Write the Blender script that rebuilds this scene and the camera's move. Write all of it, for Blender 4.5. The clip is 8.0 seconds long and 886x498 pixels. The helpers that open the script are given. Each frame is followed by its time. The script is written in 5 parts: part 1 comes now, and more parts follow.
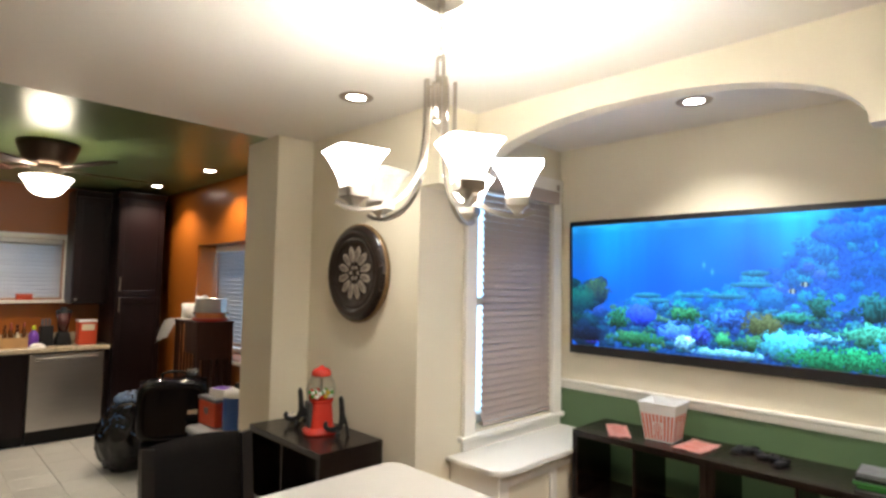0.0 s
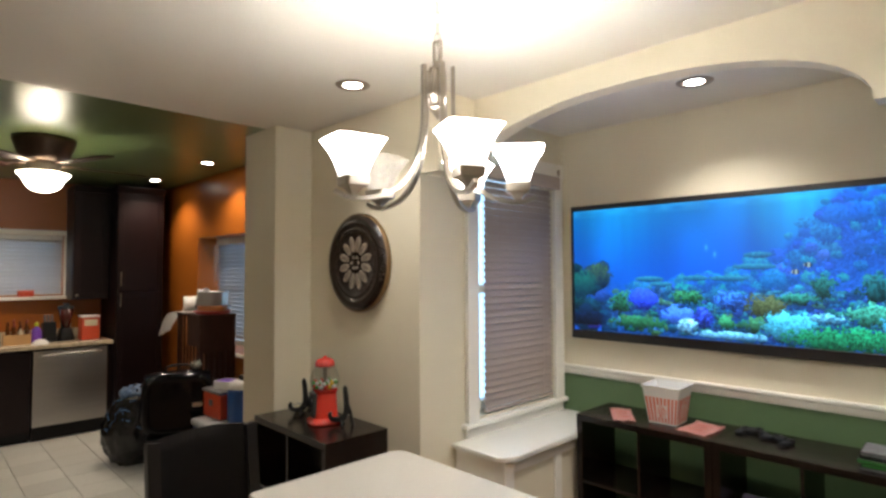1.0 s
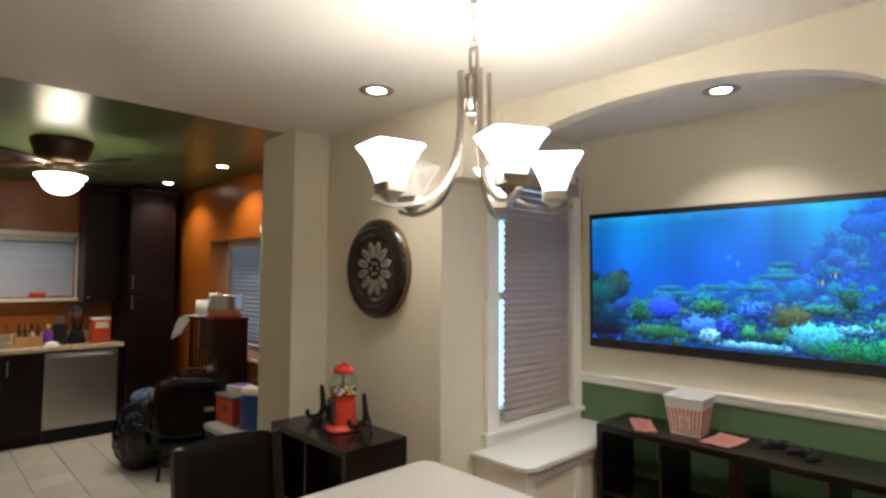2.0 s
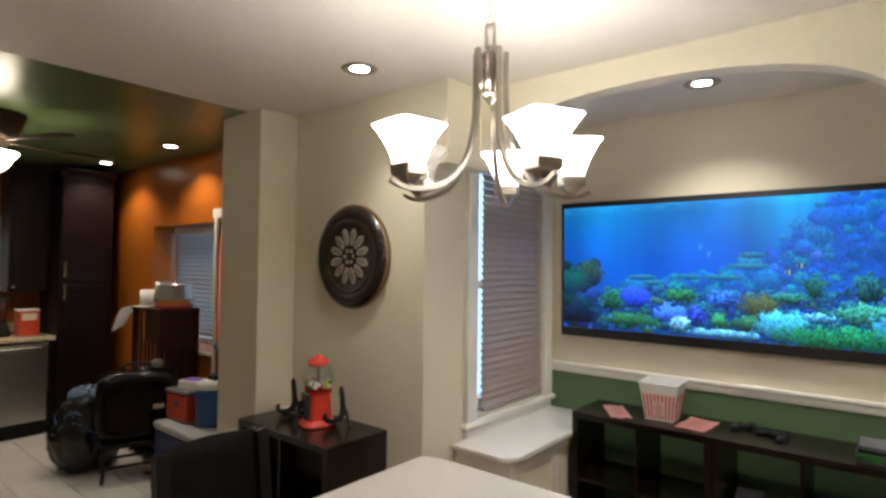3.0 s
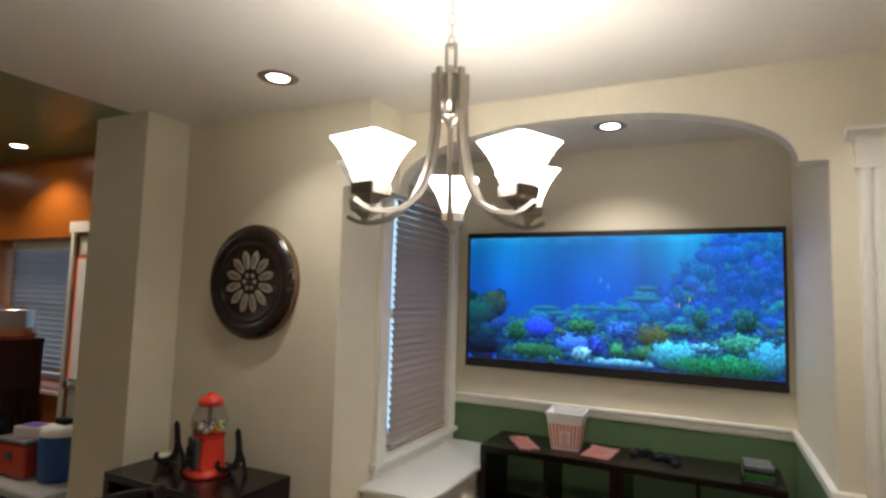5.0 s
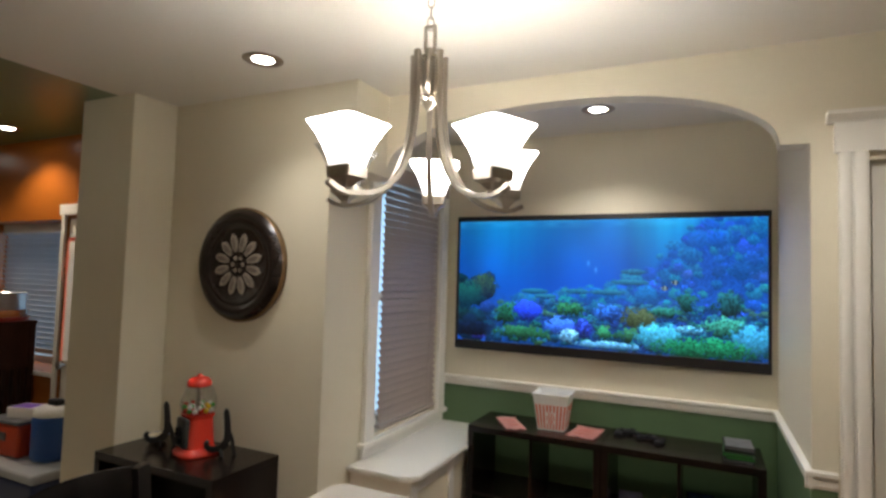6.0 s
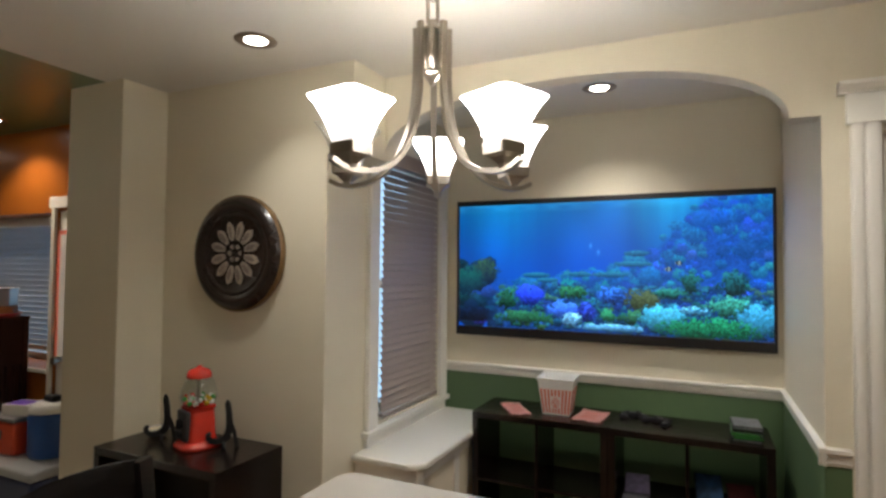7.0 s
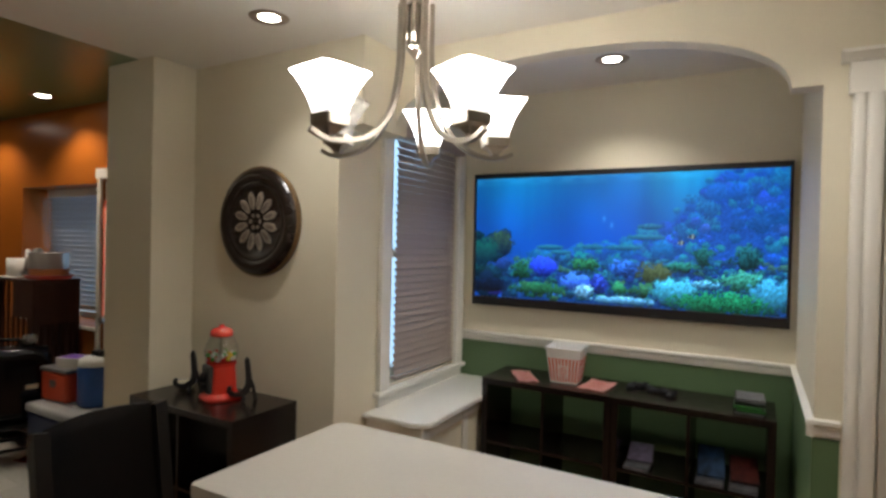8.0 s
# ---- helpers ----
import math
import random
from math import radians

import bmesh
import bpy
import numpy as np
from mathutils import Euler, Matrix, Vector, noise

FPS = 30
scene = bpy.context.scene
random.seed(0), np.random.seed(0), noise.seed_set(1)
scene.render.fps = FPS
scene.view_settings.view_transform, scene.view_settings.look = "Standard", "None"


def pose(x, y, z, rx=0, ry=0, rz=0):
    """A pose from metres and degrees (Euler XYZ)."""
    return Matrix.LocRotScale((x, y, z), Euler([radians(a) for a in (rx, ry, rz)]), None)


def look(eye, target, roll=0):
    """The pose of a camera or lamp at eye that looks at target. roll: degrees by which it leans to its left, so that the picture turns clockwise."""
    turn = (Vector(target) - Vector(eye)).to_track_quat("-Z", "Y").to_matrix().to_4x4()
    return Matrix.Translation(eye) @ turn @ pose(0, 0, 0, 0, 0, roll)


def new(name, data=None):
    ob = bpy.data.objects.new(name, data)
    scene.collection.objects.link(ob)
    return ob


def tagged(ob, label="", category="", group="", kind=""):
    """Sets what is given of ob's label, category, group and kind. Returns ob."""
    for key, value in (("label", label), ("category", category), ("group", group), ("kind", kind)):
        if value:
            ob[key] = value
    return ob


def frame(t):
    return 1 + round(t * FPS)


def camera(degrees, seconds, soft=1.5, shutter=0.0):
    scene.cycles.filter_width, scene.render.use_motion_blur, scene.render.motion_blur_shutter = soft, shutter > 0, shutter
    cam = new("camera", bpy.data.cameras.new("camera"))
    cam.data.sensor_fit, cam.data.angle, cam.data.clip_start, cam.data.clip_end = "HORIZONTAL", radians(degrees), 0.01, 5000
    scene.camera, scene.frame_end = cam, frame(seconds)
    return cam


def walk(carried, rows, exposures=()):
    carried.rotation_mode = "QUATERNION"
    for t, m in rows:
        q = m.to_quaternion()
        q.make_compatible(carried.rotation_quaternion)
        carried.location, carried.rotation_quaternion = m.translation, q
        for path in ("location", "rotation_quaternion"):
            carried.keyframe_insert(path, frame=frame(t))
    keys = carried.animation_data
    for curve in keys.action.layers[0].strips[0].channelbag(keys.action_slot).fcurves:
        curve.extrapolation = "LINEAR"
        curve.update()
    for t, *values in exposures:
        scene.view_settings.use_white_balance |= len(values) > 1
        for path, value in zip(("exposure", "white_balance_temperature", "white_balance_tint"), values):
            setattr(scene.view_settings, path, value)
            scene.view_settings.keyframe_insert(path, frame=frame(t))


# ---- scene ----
cam = camera(77.6, 8.0, soft=2.8, shutter=0.4)
PATH = [
    (0, (0.09, 0.051, 1.665), (-1.335, 1.45, 1.786), 1.0),
    (0.5, (0.085, 0.055, 1.655), (-1.344, 1.452, 1.742), -0.5),
    (1, (0.078, 0.06, 1.664), (-1.349, 1.459, 1.742), -0.2),
    (1.5, (0.041, 0.041, 1.677), (-1.413, 1.409, 1.791), 0.1),
    (3, (-0.252, -0.099, 1.67), (-1.52, 1.446, 1.728), 0.6),
    (3.5, (-0.478, -0.143, 1.692), (-1.578, 1.52, 1.852), -0.5),
    (4, (-0.639, -0.184, 1.689), (-1.649, 1.533, 1.869), 0.5),
    (4.5, (-0.595, -0.153, 1.679), (-1.488, 1.626, 1.871), 1.0),
    (6, (-0.475, -0.124, 1.672), (-1.34, 1.677, 1.778), 1.7),
    (6.5, (-0.506, -0.106, 1.666), (-1.353, 1.703, 1.759), 0.7),
    (7, (-0.536, -0.09, 1.646), (-1.38, 1.721, 1.715), 0.5),
    (7.5, (-0.453, -0.088, 1.631), (-1.328, 1.709, 1.688), 1.8),
    (8, (-0.322, -0.087, 1.618), (-1.308, 1.653, 1.596), 1.3),
]
walk(cam, [(t, look(eye, target, roll)) for t, eye, target, roll in PATH],
     exposures=[(0, 1.05), (0.5, 0.72), (1, 0.62), (1.5, 0.52), (3, 0.38), (3.5, 0.33), (4.5, 0.13), (6, 0.11), (7, 0.07), (8, 0.04)])

# ---- light ----
world = bpy.data.worlds.new("sky")
scene.world = world
world.use_nodes = True
wn = world.node_tree.nodes
sky = wn.new("ShaderNodeTexSky")
sky.sky_type, sky.sun_disc = "NISHITA", False
sky.sun_elevation, sky.sun_rotation = radians(25), radians(200)
wn["Background"].inputs["Strength"].default_value = 0.15
world.node_tree.links.new(sky.outputs[0], wn["Background"].inputs["Color"])


def lamp(name, kind, place, watts, color, size=0.03, target=None, cone=None, blend=0.6):
    data = bpy.data.lights.new(name, kind)
    data.energy, data.color = watts, color
    if kind in ("POINT", "SPOT"):
        data.shadow_soft_size = size
    if kind == "SPOT":
        data.spot_size, data.spot_blend = radians(cone), blend
    if kind == "AREA":
        data.shape, data.size, data.size_y = "RECTANGLE", size[0], size[1]
    ob = new(name, data)
    ob.matrix_world = look(place, target) if target else Matrix.Translation(place)
    return ob


WARM = (1.0, 0.955, 0.895)
CEIL = 2.645
HUB = (-1.234, 1.324)
# each arm of the chandelier: its angle, the reach of its lamp, the turn of its shade; the bulb of the last is out
ARMS = [(-106.8, 0.293, 7), (-27.0, 0.297, 2), (47.1, 0.268, -9), (111.5, 0.278, 3), (188.7, 0.263, 6)]
for a, reach, _ in ARMS[:4]:
    lamp("chandelier_bulb", "POINT", (HUB[0] + reach * math.cos(radians(a)), HUB[1] + reach * math.sin(radians(a)), 2.045), 2.7, WARM, 0.03)
# the third can is unseen, assumed by symmetry to brighten the right-hand wall
DINING_CANS = [(-2.311, 1.738), (-1.031, 2.995), (-0.15, 1.74)]
KITCHEN_CANS = [(-4.957, 2.009), (-6.277, 1.975), (-6.30, 0.66)]
for x, y in DINING_CANS:
    lamp("can_light", "SPOT", (x, y, CEIL - 0.012), 66 if y > 2.5 else 40 if x > -1 else 30, WARM, 0.045, (x, y, 0), 124 if y > 2.5 else 140 if x > -1 else 108, 0.9)
for x, y in KITCHEN_CANS:
    lamp("can_light", "SPOT", (x, y, CEIL - 0.012), 40, (1.0, 0.84, 0.66), 0.04, (x, y, 0), 128, 0.6)
FAN = (-4.85, 0.785)
lamp("fan_bulb", "POINT", (FAN[0], FAN[1], 2.315), 8, WARM, 0.05)
# the dining room goes on behind the camera; these unseen cans are added fill
for x, y, watts in ((0.8, -0.9, 42), (-1.8, -0.9, 24)):
    lamp("can_light", "SPOT", (x, y, CEIL - 0.012), watts, WARM, 0.05, (x, y, 0), 140, 0.9)


# ---- materials ----
def mat(name, color, rough=0.6, var=0.06, fine=60.0, bump=0.05, metal=0.0, coarse=2.0, coat=0.0, stretch=(1, 1, 1), island=False, spec=0.5):
    m = bpy.data.materials.new(name)
    m.use_nodes = True
    nt = m.node_tree
    b = nt.nodes["Principled BSDF"]
    b.inputs["Roughness"].default_value, b.inputs["Metallic"].default_value = rough, metal
    b.inputs["Specular IOR Level"].default_value = spec
    b.inputs["Coat Weight"].default_value = coat
    b.inputs["Coat Roughness"].default_value = 0.12
    tc = nt.nodes.new("ShaderNodeTexCoord")
    mp = nt.nodes.new("ShaderNodeMapping")
    mp.inputs["Scale"].default_value = stretch
    nt.links.new(tc.outputs["Object"], mp.inputs["Vector"])
    n1, n2 = nt.nodes.new("ShaderNodeTexNoise"), nt.nodes.new("ShaderNodeTexNoise")
    n1.inputs["Scale"].default_value, n2.inputs["Scale"].default_value = coarse, fine
    n1.inputs["Detail"].default_value, n2.inputs["Detail"].default_value = 3, 4
    nt.links.new(mp.outputs[0], n1.inputs["Vector"])
    nt.links.new(mp.outputs[0], n2.inputs["Vector"])
    add = nt.nodes.new("ShaderNodeMath")
    add.operation = "ADD"
    nt.links.new(n1.outputs["Fac"], add.inputs[0])
    nt.links.new(n2.outputs["Fac"], add.inputs[1])
    last = add
    if island:
        oi = nt.nodes.new("ShaderNodeObjectInfo")
        more = nt.nodes.new("ShaderNodeMath")
        more.operation = "MULTIPLY_ADD"
        more.inputs[1].default_value, more.inputs[2].default_value = 0.7, -0.35
        nt.links.new(oi.outputs["Random"], more.inputs[0])
        plus = nt.nodes.new("ShaderNodeMath")
        nt.links.new(add.outputs[0], plus.inputs[0])
        nt.links.new(more.outputs[0], plus.inputs[1])
        last = plus
    ramp = nt.nodes.new("ShaderNodeMapRange")
    ramp.inputs["From Min"].default_value, ramp.inputs["From Max"].default_value = 0.6, 1.4
    ramp.inputs["To Min"].default_value, ramp.inputs["To Max"].default_value = 1 - var, 1 + var
    nt.links.new(last.outputs[0], ramp.inputs["Value"])
    mul = nt.nodes.new("ShaderNodeVectorMath")
    mul.operation = "SCALE"
    mul.inputs[0].default_value = color
    nt.links.new(ramp.outputs[0], mul.inputs["Scale"])
    nt.links.new(mul.outputs[0], b.inputs["Base Color"])
    if bump:
        bp = nt.nodes.new("ShaderNodeBump")
        bp.inputs["Strength"].default_value, bp.inputs["Distance"].default_value = bump, 0.01
        nt.links.new(n2.outputs["Fac"], bp.inputs["Height"])
        nt.links.new(bp.outputs[0], b.inputs["Normal"])
    return m


def glow(name, color, strength):
    m = bpy.data.materials.new(name)
    m.use_nodes = True
    b = m.node_tree.nodes["Principled BSDF"]
    b.inputs["Base Color"].default_value = (*color, 1)
    b.inputs["Emission Color"].default_value = (*color, 1)
    b.inputs["Emission Strength"].default_value = strength
    b.inputs["Roughness"].default_value = 0.4
    return m


def glass(name, color=(1, 1, 1)):
    """Thin clear glass: it lets light pass straight and shines at flat angles."""
    m = bpy.data.materials.new(name)
    m.use_nodes = True
    nt = m.node_tree
    nt.nodes.remove(nt.nodes["Principled BSDF"])
    tr, gl, fr, mx = nt.nodes.new("ShaderNodeBsdfTransparent"), nt.nodes.new("ShaderNodeBsdfGlossy"), nt.nodes.new("ShaderNodeLayerWeight"), nt.nodes.new("ShaderNodeMixShader")
    tr.inputs["Color"].default_value = (0.96 * color[0], 0.97 * color[1], 0.97 * color[2], 1)
    gl.inputs["Roughness"].default_value = 0.03
    fr.inputs["Blend"].default_value = 0.5
    po = nt.nodes.new("ShaderNodeMath")
    po.operation = "POWER"
    po.inputs[1].default_value = 4.0
    ma = nt.nodes.new("ShaderNodeMath")
    ma.operation = "MULTIPLY_ADD"
    ma.inputs[1].default_value, ma.inputs[2].default_value = 0.7, 0.035
    nt.links.new(fr.outputs["Facing"], po.inputs[0])
    nt.links.new(po.outputs[0], ma.inputs[0])
    nt.links.new(ma.outputs[0], mx.inputs[0])
    nt.links.new(tr.outputs[0], mx.inputs[1])
    nt.links.new(gl.outputs[0], mx.inputs[2])
    nt.links.new(mx.outputs[0], nt.nodes["Material Output"].inputs["Surface"])
    return m


CREAM = mat("cream_wall_paint", (0.685, 0.625, 0.485), 0.55, 0.03, 180, 0.04, coarse=0.8)
CEILING = mat("cream_ceiling_paint", (0.715, 0.683, 0.612), 0.6, 0.03, 150, 0.04, coarse=0.7)
GREEN = mat("green_wall_paint", (0.095, 0.16, 0.072), 0.5, 0.06, 160, 0.05, coarse=1.2)
KGREEN = mat("glossy_green_ceiling_paint", (0.12, 0.17, 0.07), 0.30, 0.06, 25, 0.02, coarse=1.0)
ORANGE = mat("orange_wall_paint", (0.34, 0.098, 0.012), 0.32, 0.06, 140, 0.04, coarse=1.0)
TRIM = mat("white_trim_paint", (0.78, 0.75, 0.68), 0.35, 0.03, 120, 0.03, coarse=2.0)
ENAMEL = mat("white_enamel_paint", (0.78, 0.76, 0.70), 0.16, 0.03, 90, 0.015, coarse=2.0, coat=0.4)
BLACKWOOD = mat("black_brown_veneer", (0.010, 0.006, 0.0045), 0.24, 0.3, 30, 0.02, coarse=4, stretch=(1, 6, 6), spec=0.35)
ESPRESSO = mat("espresso_cabinet_wood", (0.008, 0.0032, 0.0036), 0.36, 0.3, 30, 0.04, coarse=3, stretch=(6, 6, 1), spec=0.25)
LEATHER = mat("black_leather", (0.0065, 0.0045, 0.004), 0.33, 0.25, 140, 0.12, coarse=6, spec=0.4)
TABLETOP = mat("white_laminate_tabletop", (0.48, 0.455, 0.41), 0.35, 0.04, 90, 0.015, coarse=2.5)
NICKEL = mat("brushed_nickel", (0.40, 0.36, 0.305), 0.30, 0.08, 120, 0.03, metal=1.0, coarse=6)
STEEL = mat("brushed_stainless_steel", (0.46, 0.44, 0.42), 0.32, 0.08, 120, 0.03, metal=1.0, coarse=3, stretch=(1, 1, 12))
BRONZE = mat("dark_bronze", (0.05, 0.03, 0.02), 0.35, 0.2, 60, 0.04, metal=0.6, coarse=5)
MEDALLION = mat("dark_carved_wood", (0.020, 0.013, 0.010), 0.27, 0.35, 45, 0.12, coarse=7)
PETAL = mat("antique_silver_inlay", (0.27, 0.225, 0.175), 0.5, 0.35, 70, 0.25, coarse=18)
BLIND = mat("taupe_wood_blind", (0.38, 0.305, 0.265), 0.38, 0.06, 60, 0.02, coarse=4, stretch=(6, 1, 6), island=True)
KBLIND = mat("white_vinyl_blind", (0.46, 0.47, 0.50), 0.45, 0.05, 60, 0.02, coarse=4, island=True)
TILE = mat("pale_floor_tile", (0.58, 0.57, 0.53), 0.3, 0.09, 35, 0.03, coarse=4, island=True)
GROUT = mat("grey_grout", (0.44, 0.43, 0.39), 0.9, 0.15, 90, 0.15)
OAK = mat("oak_floor_boards", (0.28, 0.15, 0.07), 0.35, 0.25, 35, 0.04, coarse=3, stretch=(1, 8, 1), island=True)
GRANITE = mat("speckled_granite", (0.50, 0.42, 0.30), 0.2, 0.5, 70, 0.02, coarse=25)
TVBLACK = mat("black_tv_bezel", (0.012, 0.011, 0.012), 0.3, 0.1, 80, 0.01)
REDPLASTIC = mat("red_enamel", (0.62, 0.035, 0.02), 0.25, 0.06, 60, 0.01, coat=0.5)
BLACKMETAL = mat("black_wrought_iron", (0.012, 0.012, 0.012), 0.4, 0.2, 80, 0.1)
WHITEPAPER = mat("white_card", (0.78, 0.76, 0.74), 0.6, 0.04, 80, 0.02)
PINKPAPER = mat("pink_card", (0.80, 0.40, 0.34), 0.7, 0.12, 120, 0.02, coarse=25)
REDPRINT = mat("red_print", (0.68, 0.16, 0.10), 0.6, 0.1, 80, 0.01)
BLACKPLASTIC = mat("black_plastic", (0.006, 0.006, 0.007), 0.5, 0.15, 80, 0.03, spec=0.25)
GLOSSBLACK = mat("glossy_black_shell", (0.003, 0.003, 0.005), 0.09, 0.2, 60, 0.01, spec=0.3)
BAGBLACK = mat("black_bin_liner", (0.010, 0.010, 0.012), 0.22, 0.2, 30, 0.3, coarse=9)
BLUEPLASTIC = mat("blue_plastic", (0.015, 0.075, 0.29), 0.35, 0.08, 60, 0.02)
COOLERRED = mat("orange_red_plastic", (0.52, 0.06, 0.022), 0.4, 0.08, 60, 0.02)
WHITEPLASTIC = mat("white_plastic", (0.75, 0.75, 0.74), 0.4, 0.05, 60, 0.02)
DARKWOOD = mat("dark_walnut_wood", (0.042, 0.015, 0.009), 0.6, 0.3, 40, 0.05, coarse=4, stretch=(5, 5, 1), spec=0.2)
PURPLE = mat("purple_print", (0.16, 0.05, 0.42), 0.5, 0.15, 60, 0.01)
LIGHTWOOD = mat("pale_beech_wood", (0.50, 0.30, 0.13), 0.5, 0.15, 50, 0.03, stretch=(4, 4, 1))
DARKGLASS = mat("dark_bottle_glass", (0.06, 0.013, 0.011), 0.12, 0.2, 60, 0.0, coat=0.4)
CREAMPRINT = mat("cream_print", (0.65, 0.58, 0.42), 0.6, 0.1, 60, 0.0)
GREENPRINT = mat("green_print", (0.03, 0.18, 0.03), 0.4, 0.2, 60, 0.0)
GREYPRINT = mat("grey_print", (0.13, 0.13, 0.14), 0.4, 0.4, 40, 0.0, coarse=30)
CLEAR = glass("clear_glass")
PANE = glass("window_glass")
DAY = glow("plain_daylight_backdrop", (0.45, 0.72, 1.0), 1.35)
CANRING = mat("bronzed_trim_ring", (0.34, 0.27, 0.22), 0.35, 0.1, 60, 0.02, metal=1.0)
SHADE = glow("frosted_lit_glass", (1.0, 0.96, 0.905), 17.0)
# bulb light fading from the flared bowl to the foot is put into the emission
_nt = SHADE.node_tree
_tc, _sep, _mr = _nt.nodes.new("ShaderNodeTexCoord"), _nt.nodes.new("ShaderNodeSeparateXYZ"), _nt.nodes.new("ShaderNodeMapRange")
_mr.inputs["From Min"].default_value, _mr.inputs["From Max"].default_value = 1.945 - CEIL, 2.03 - CEIL
_mr.interpolation_type = "SMOOTHERSTEP"
_mr.inputs["To Min"].default_value, _mr.inputs["To Max"].default_value = 0.8, 21.0
_nt.links.new(_tc.outputs["Object"], _sep.inputs[0])
_nt.links.new(_sep.outputs["Z"], _mr.inputs["Value"])
_nt.links.new(_mr.outputs[0], _nt.nodes["Principled BSDF"].inputs["Emission Strength"])
SHADE_OFF = mat("frosted_unlit_glass", (0.62, 0.60, 0.55), 0.3, 0.03, 60, 0.0)
SHADE_OFF.node_tree.nodes["Principled BSDF"].inputs["Alpha"].default_value = 0.22
BOWL = glow("lit_frosted_bowl", (1.0, 0.9, 0.72), 9.0)
CANGLOW = glow("lit_can_lamp", (1.0, 0.93, 0.82), 22.0)


# ---- mesh helpers ----
def part(name, bm, material, parent=None, label="", smooth=False):
    me = bpy.data.meshes.new(name)
    bmesh.ops.recalc_face_normals(bm, faces=bm.faces)
    if smooth:
        for f in bm.faces:
            f.smooth = True
    bm.to_mesh(me)
    bm.free()
    me.materials.append(material)
    ob = new(name, me)
    ob.parent = parent
    return tagged(ob, label)


def thing(name, label, category, base=(0, 0, 0), rz=0, group="", kind=""):
    ob = new(name)
    ob.empty_display_size = 0.1
    ob.matrix_world = pose(*base, 0, 0, rz)
    return tagged(ob, label, category, group, kind)


def struct(name, bm, material, label="", category="", smooth=False):
    return tagged(part(name, bm, material, None, label, smooth), label, category, "", "structure")


def box(x0, y0, z0, x1, y1, z1, bev=0.0, seg=2):
    bm = bmesh.new()
    bmesh.ops.create_cube(bm, size=1)
    for v in bm.verts:
        v.co = Vector(((x0 + x1) / 2 + v.co.x * (x1 - x0), (y0 + y1) / 2 + v.co.y * (y1 - y0), (z0 + z1) / 2 + v.co.z * (z1 - z0)))
    if bev:
        bmesh.ops.bevel(bm, geom=bm.edges[:], offset=bev, segments=seg, affect="EDGES", profile=0.5)
    return bm


def join(*bms):
    out = bmesh.new()
    for b in bms:
        me = bpy.data.meshes.new("tmp")
        b.to_mesh(me)
        b.free()
        out.from_mesh(me)
        bpy.data.meshes.remove(me)
    return out


def moved(bm, m):
    bmesh.ops.transform(bm, matrix=m, verts=bm.verts)
    return bm


def lathe(profile, n=32, closed=False):
    """A turned solid round z from (radius, height) pairs."""
    bm = bmesh.new()
    rings = []
    for r, z in profile:
        if r < 1e-5:
            rings.append([bm.verts.new((0, 0, z))])
        else:
            rings.append([bm.verts.new((r * math.cos(2 * math.pi * i / n), r * math.sin(2 * math.pi * i / n), z)) for i in range(n)])
    for a, b in zip(rings, rings[1:]):
        for i in range(n):
            j = (i + 1) % n
            if len(a) == 1 and len(b) == 1:
                continue
            if len(a) == 1:
                bm.faces.new((a[0], b[i], b[j]))
            elif len(b) == 1:
                bm.faces.new((a[i], a[j], b[0]))
            else:
                bm.faces.new((a[i], a[j], b[j], b[i]))
    return bm


def prism(points, axis, lo, hi):
    """A flat outline of (a, b) pairs drawn out along an axis from lo to hi."""
    bm = bmesh.new()

    def at(p, h):
        return {"x": (h, p[0], p[1]), "y": (p[0], h, p[1]), "z": (p[0], p[1], h)}[axis]
    a = [bm.verts.new(at(p, lo)) for p in points]
    b = [bm.verts.new(at(p, hi)) for p in points]
    bm.faces.new(a)
    bm.faces.new(list(reversed(b)))
    n = len(points)
    for i in range(n):
        bm.faces.new((a[i], b[i], b[(i + 1) % n], a[(i + 1) % n]))
    return bm


def sweep(path, w, h, n=0, up=Vector((0, 0, 1)), cap=True):
    """A bar along a path: w wide across, h thick; n sides make it round."""
    bm = bmesh.new()
    rings = []
    pts = [Vector(p) for p in path]
    for i, p in enumerate(pts):
        d = (pts[min(i + 1, len(pts) - 1)] - pts[max(i - 1, 0)]).normalized()
        side = d.cross(up)
        side = side.normalized() if side.length > 1e-4 else Vector((1, 0, 0))
        nor = side.cross(d).normalized()
        if n:
            ring = [p + side * (w / 2 * math.cos(2 * math.pi * k / n)) + nor * (h / 2 * math.sin(2 * math.pi * k / n)) for k in range(n)]
        else:
            ring = [p + side * (sx * w / 2) + nor * (sy * h / 2) for sx, sy in ((-1, -1), (1, -1), (1, 1), (-1, 1))]
        rings.append([bm.verts.new(c) for c in ring])
    for a, b in zip(rings, rings[1:]):
        m = len(a)
        for i in range(m):
            bm.faces.new((a[i], a[(i + 1) % m], b[(i + 1) % m], b[i]))
    if cap:
        bm.faces.new(rings[0])
        bm.faces.new(list(reversed(rings[-1])))
    return bm


# ---- setting ----
XL, XR, YT, YA, YM = -2.185, -0.116, 3.49, 2.392, 2.10      # alcove sides, screen wall, arch plane, medallion wall
XK, XK2, YJ = -3.32, -3.774, 1.825                          # kitchen opening: both faces of its wall, its jamb
KW, KN, BACK, EAST = -7.2, 2.31, -1.9, 1.7

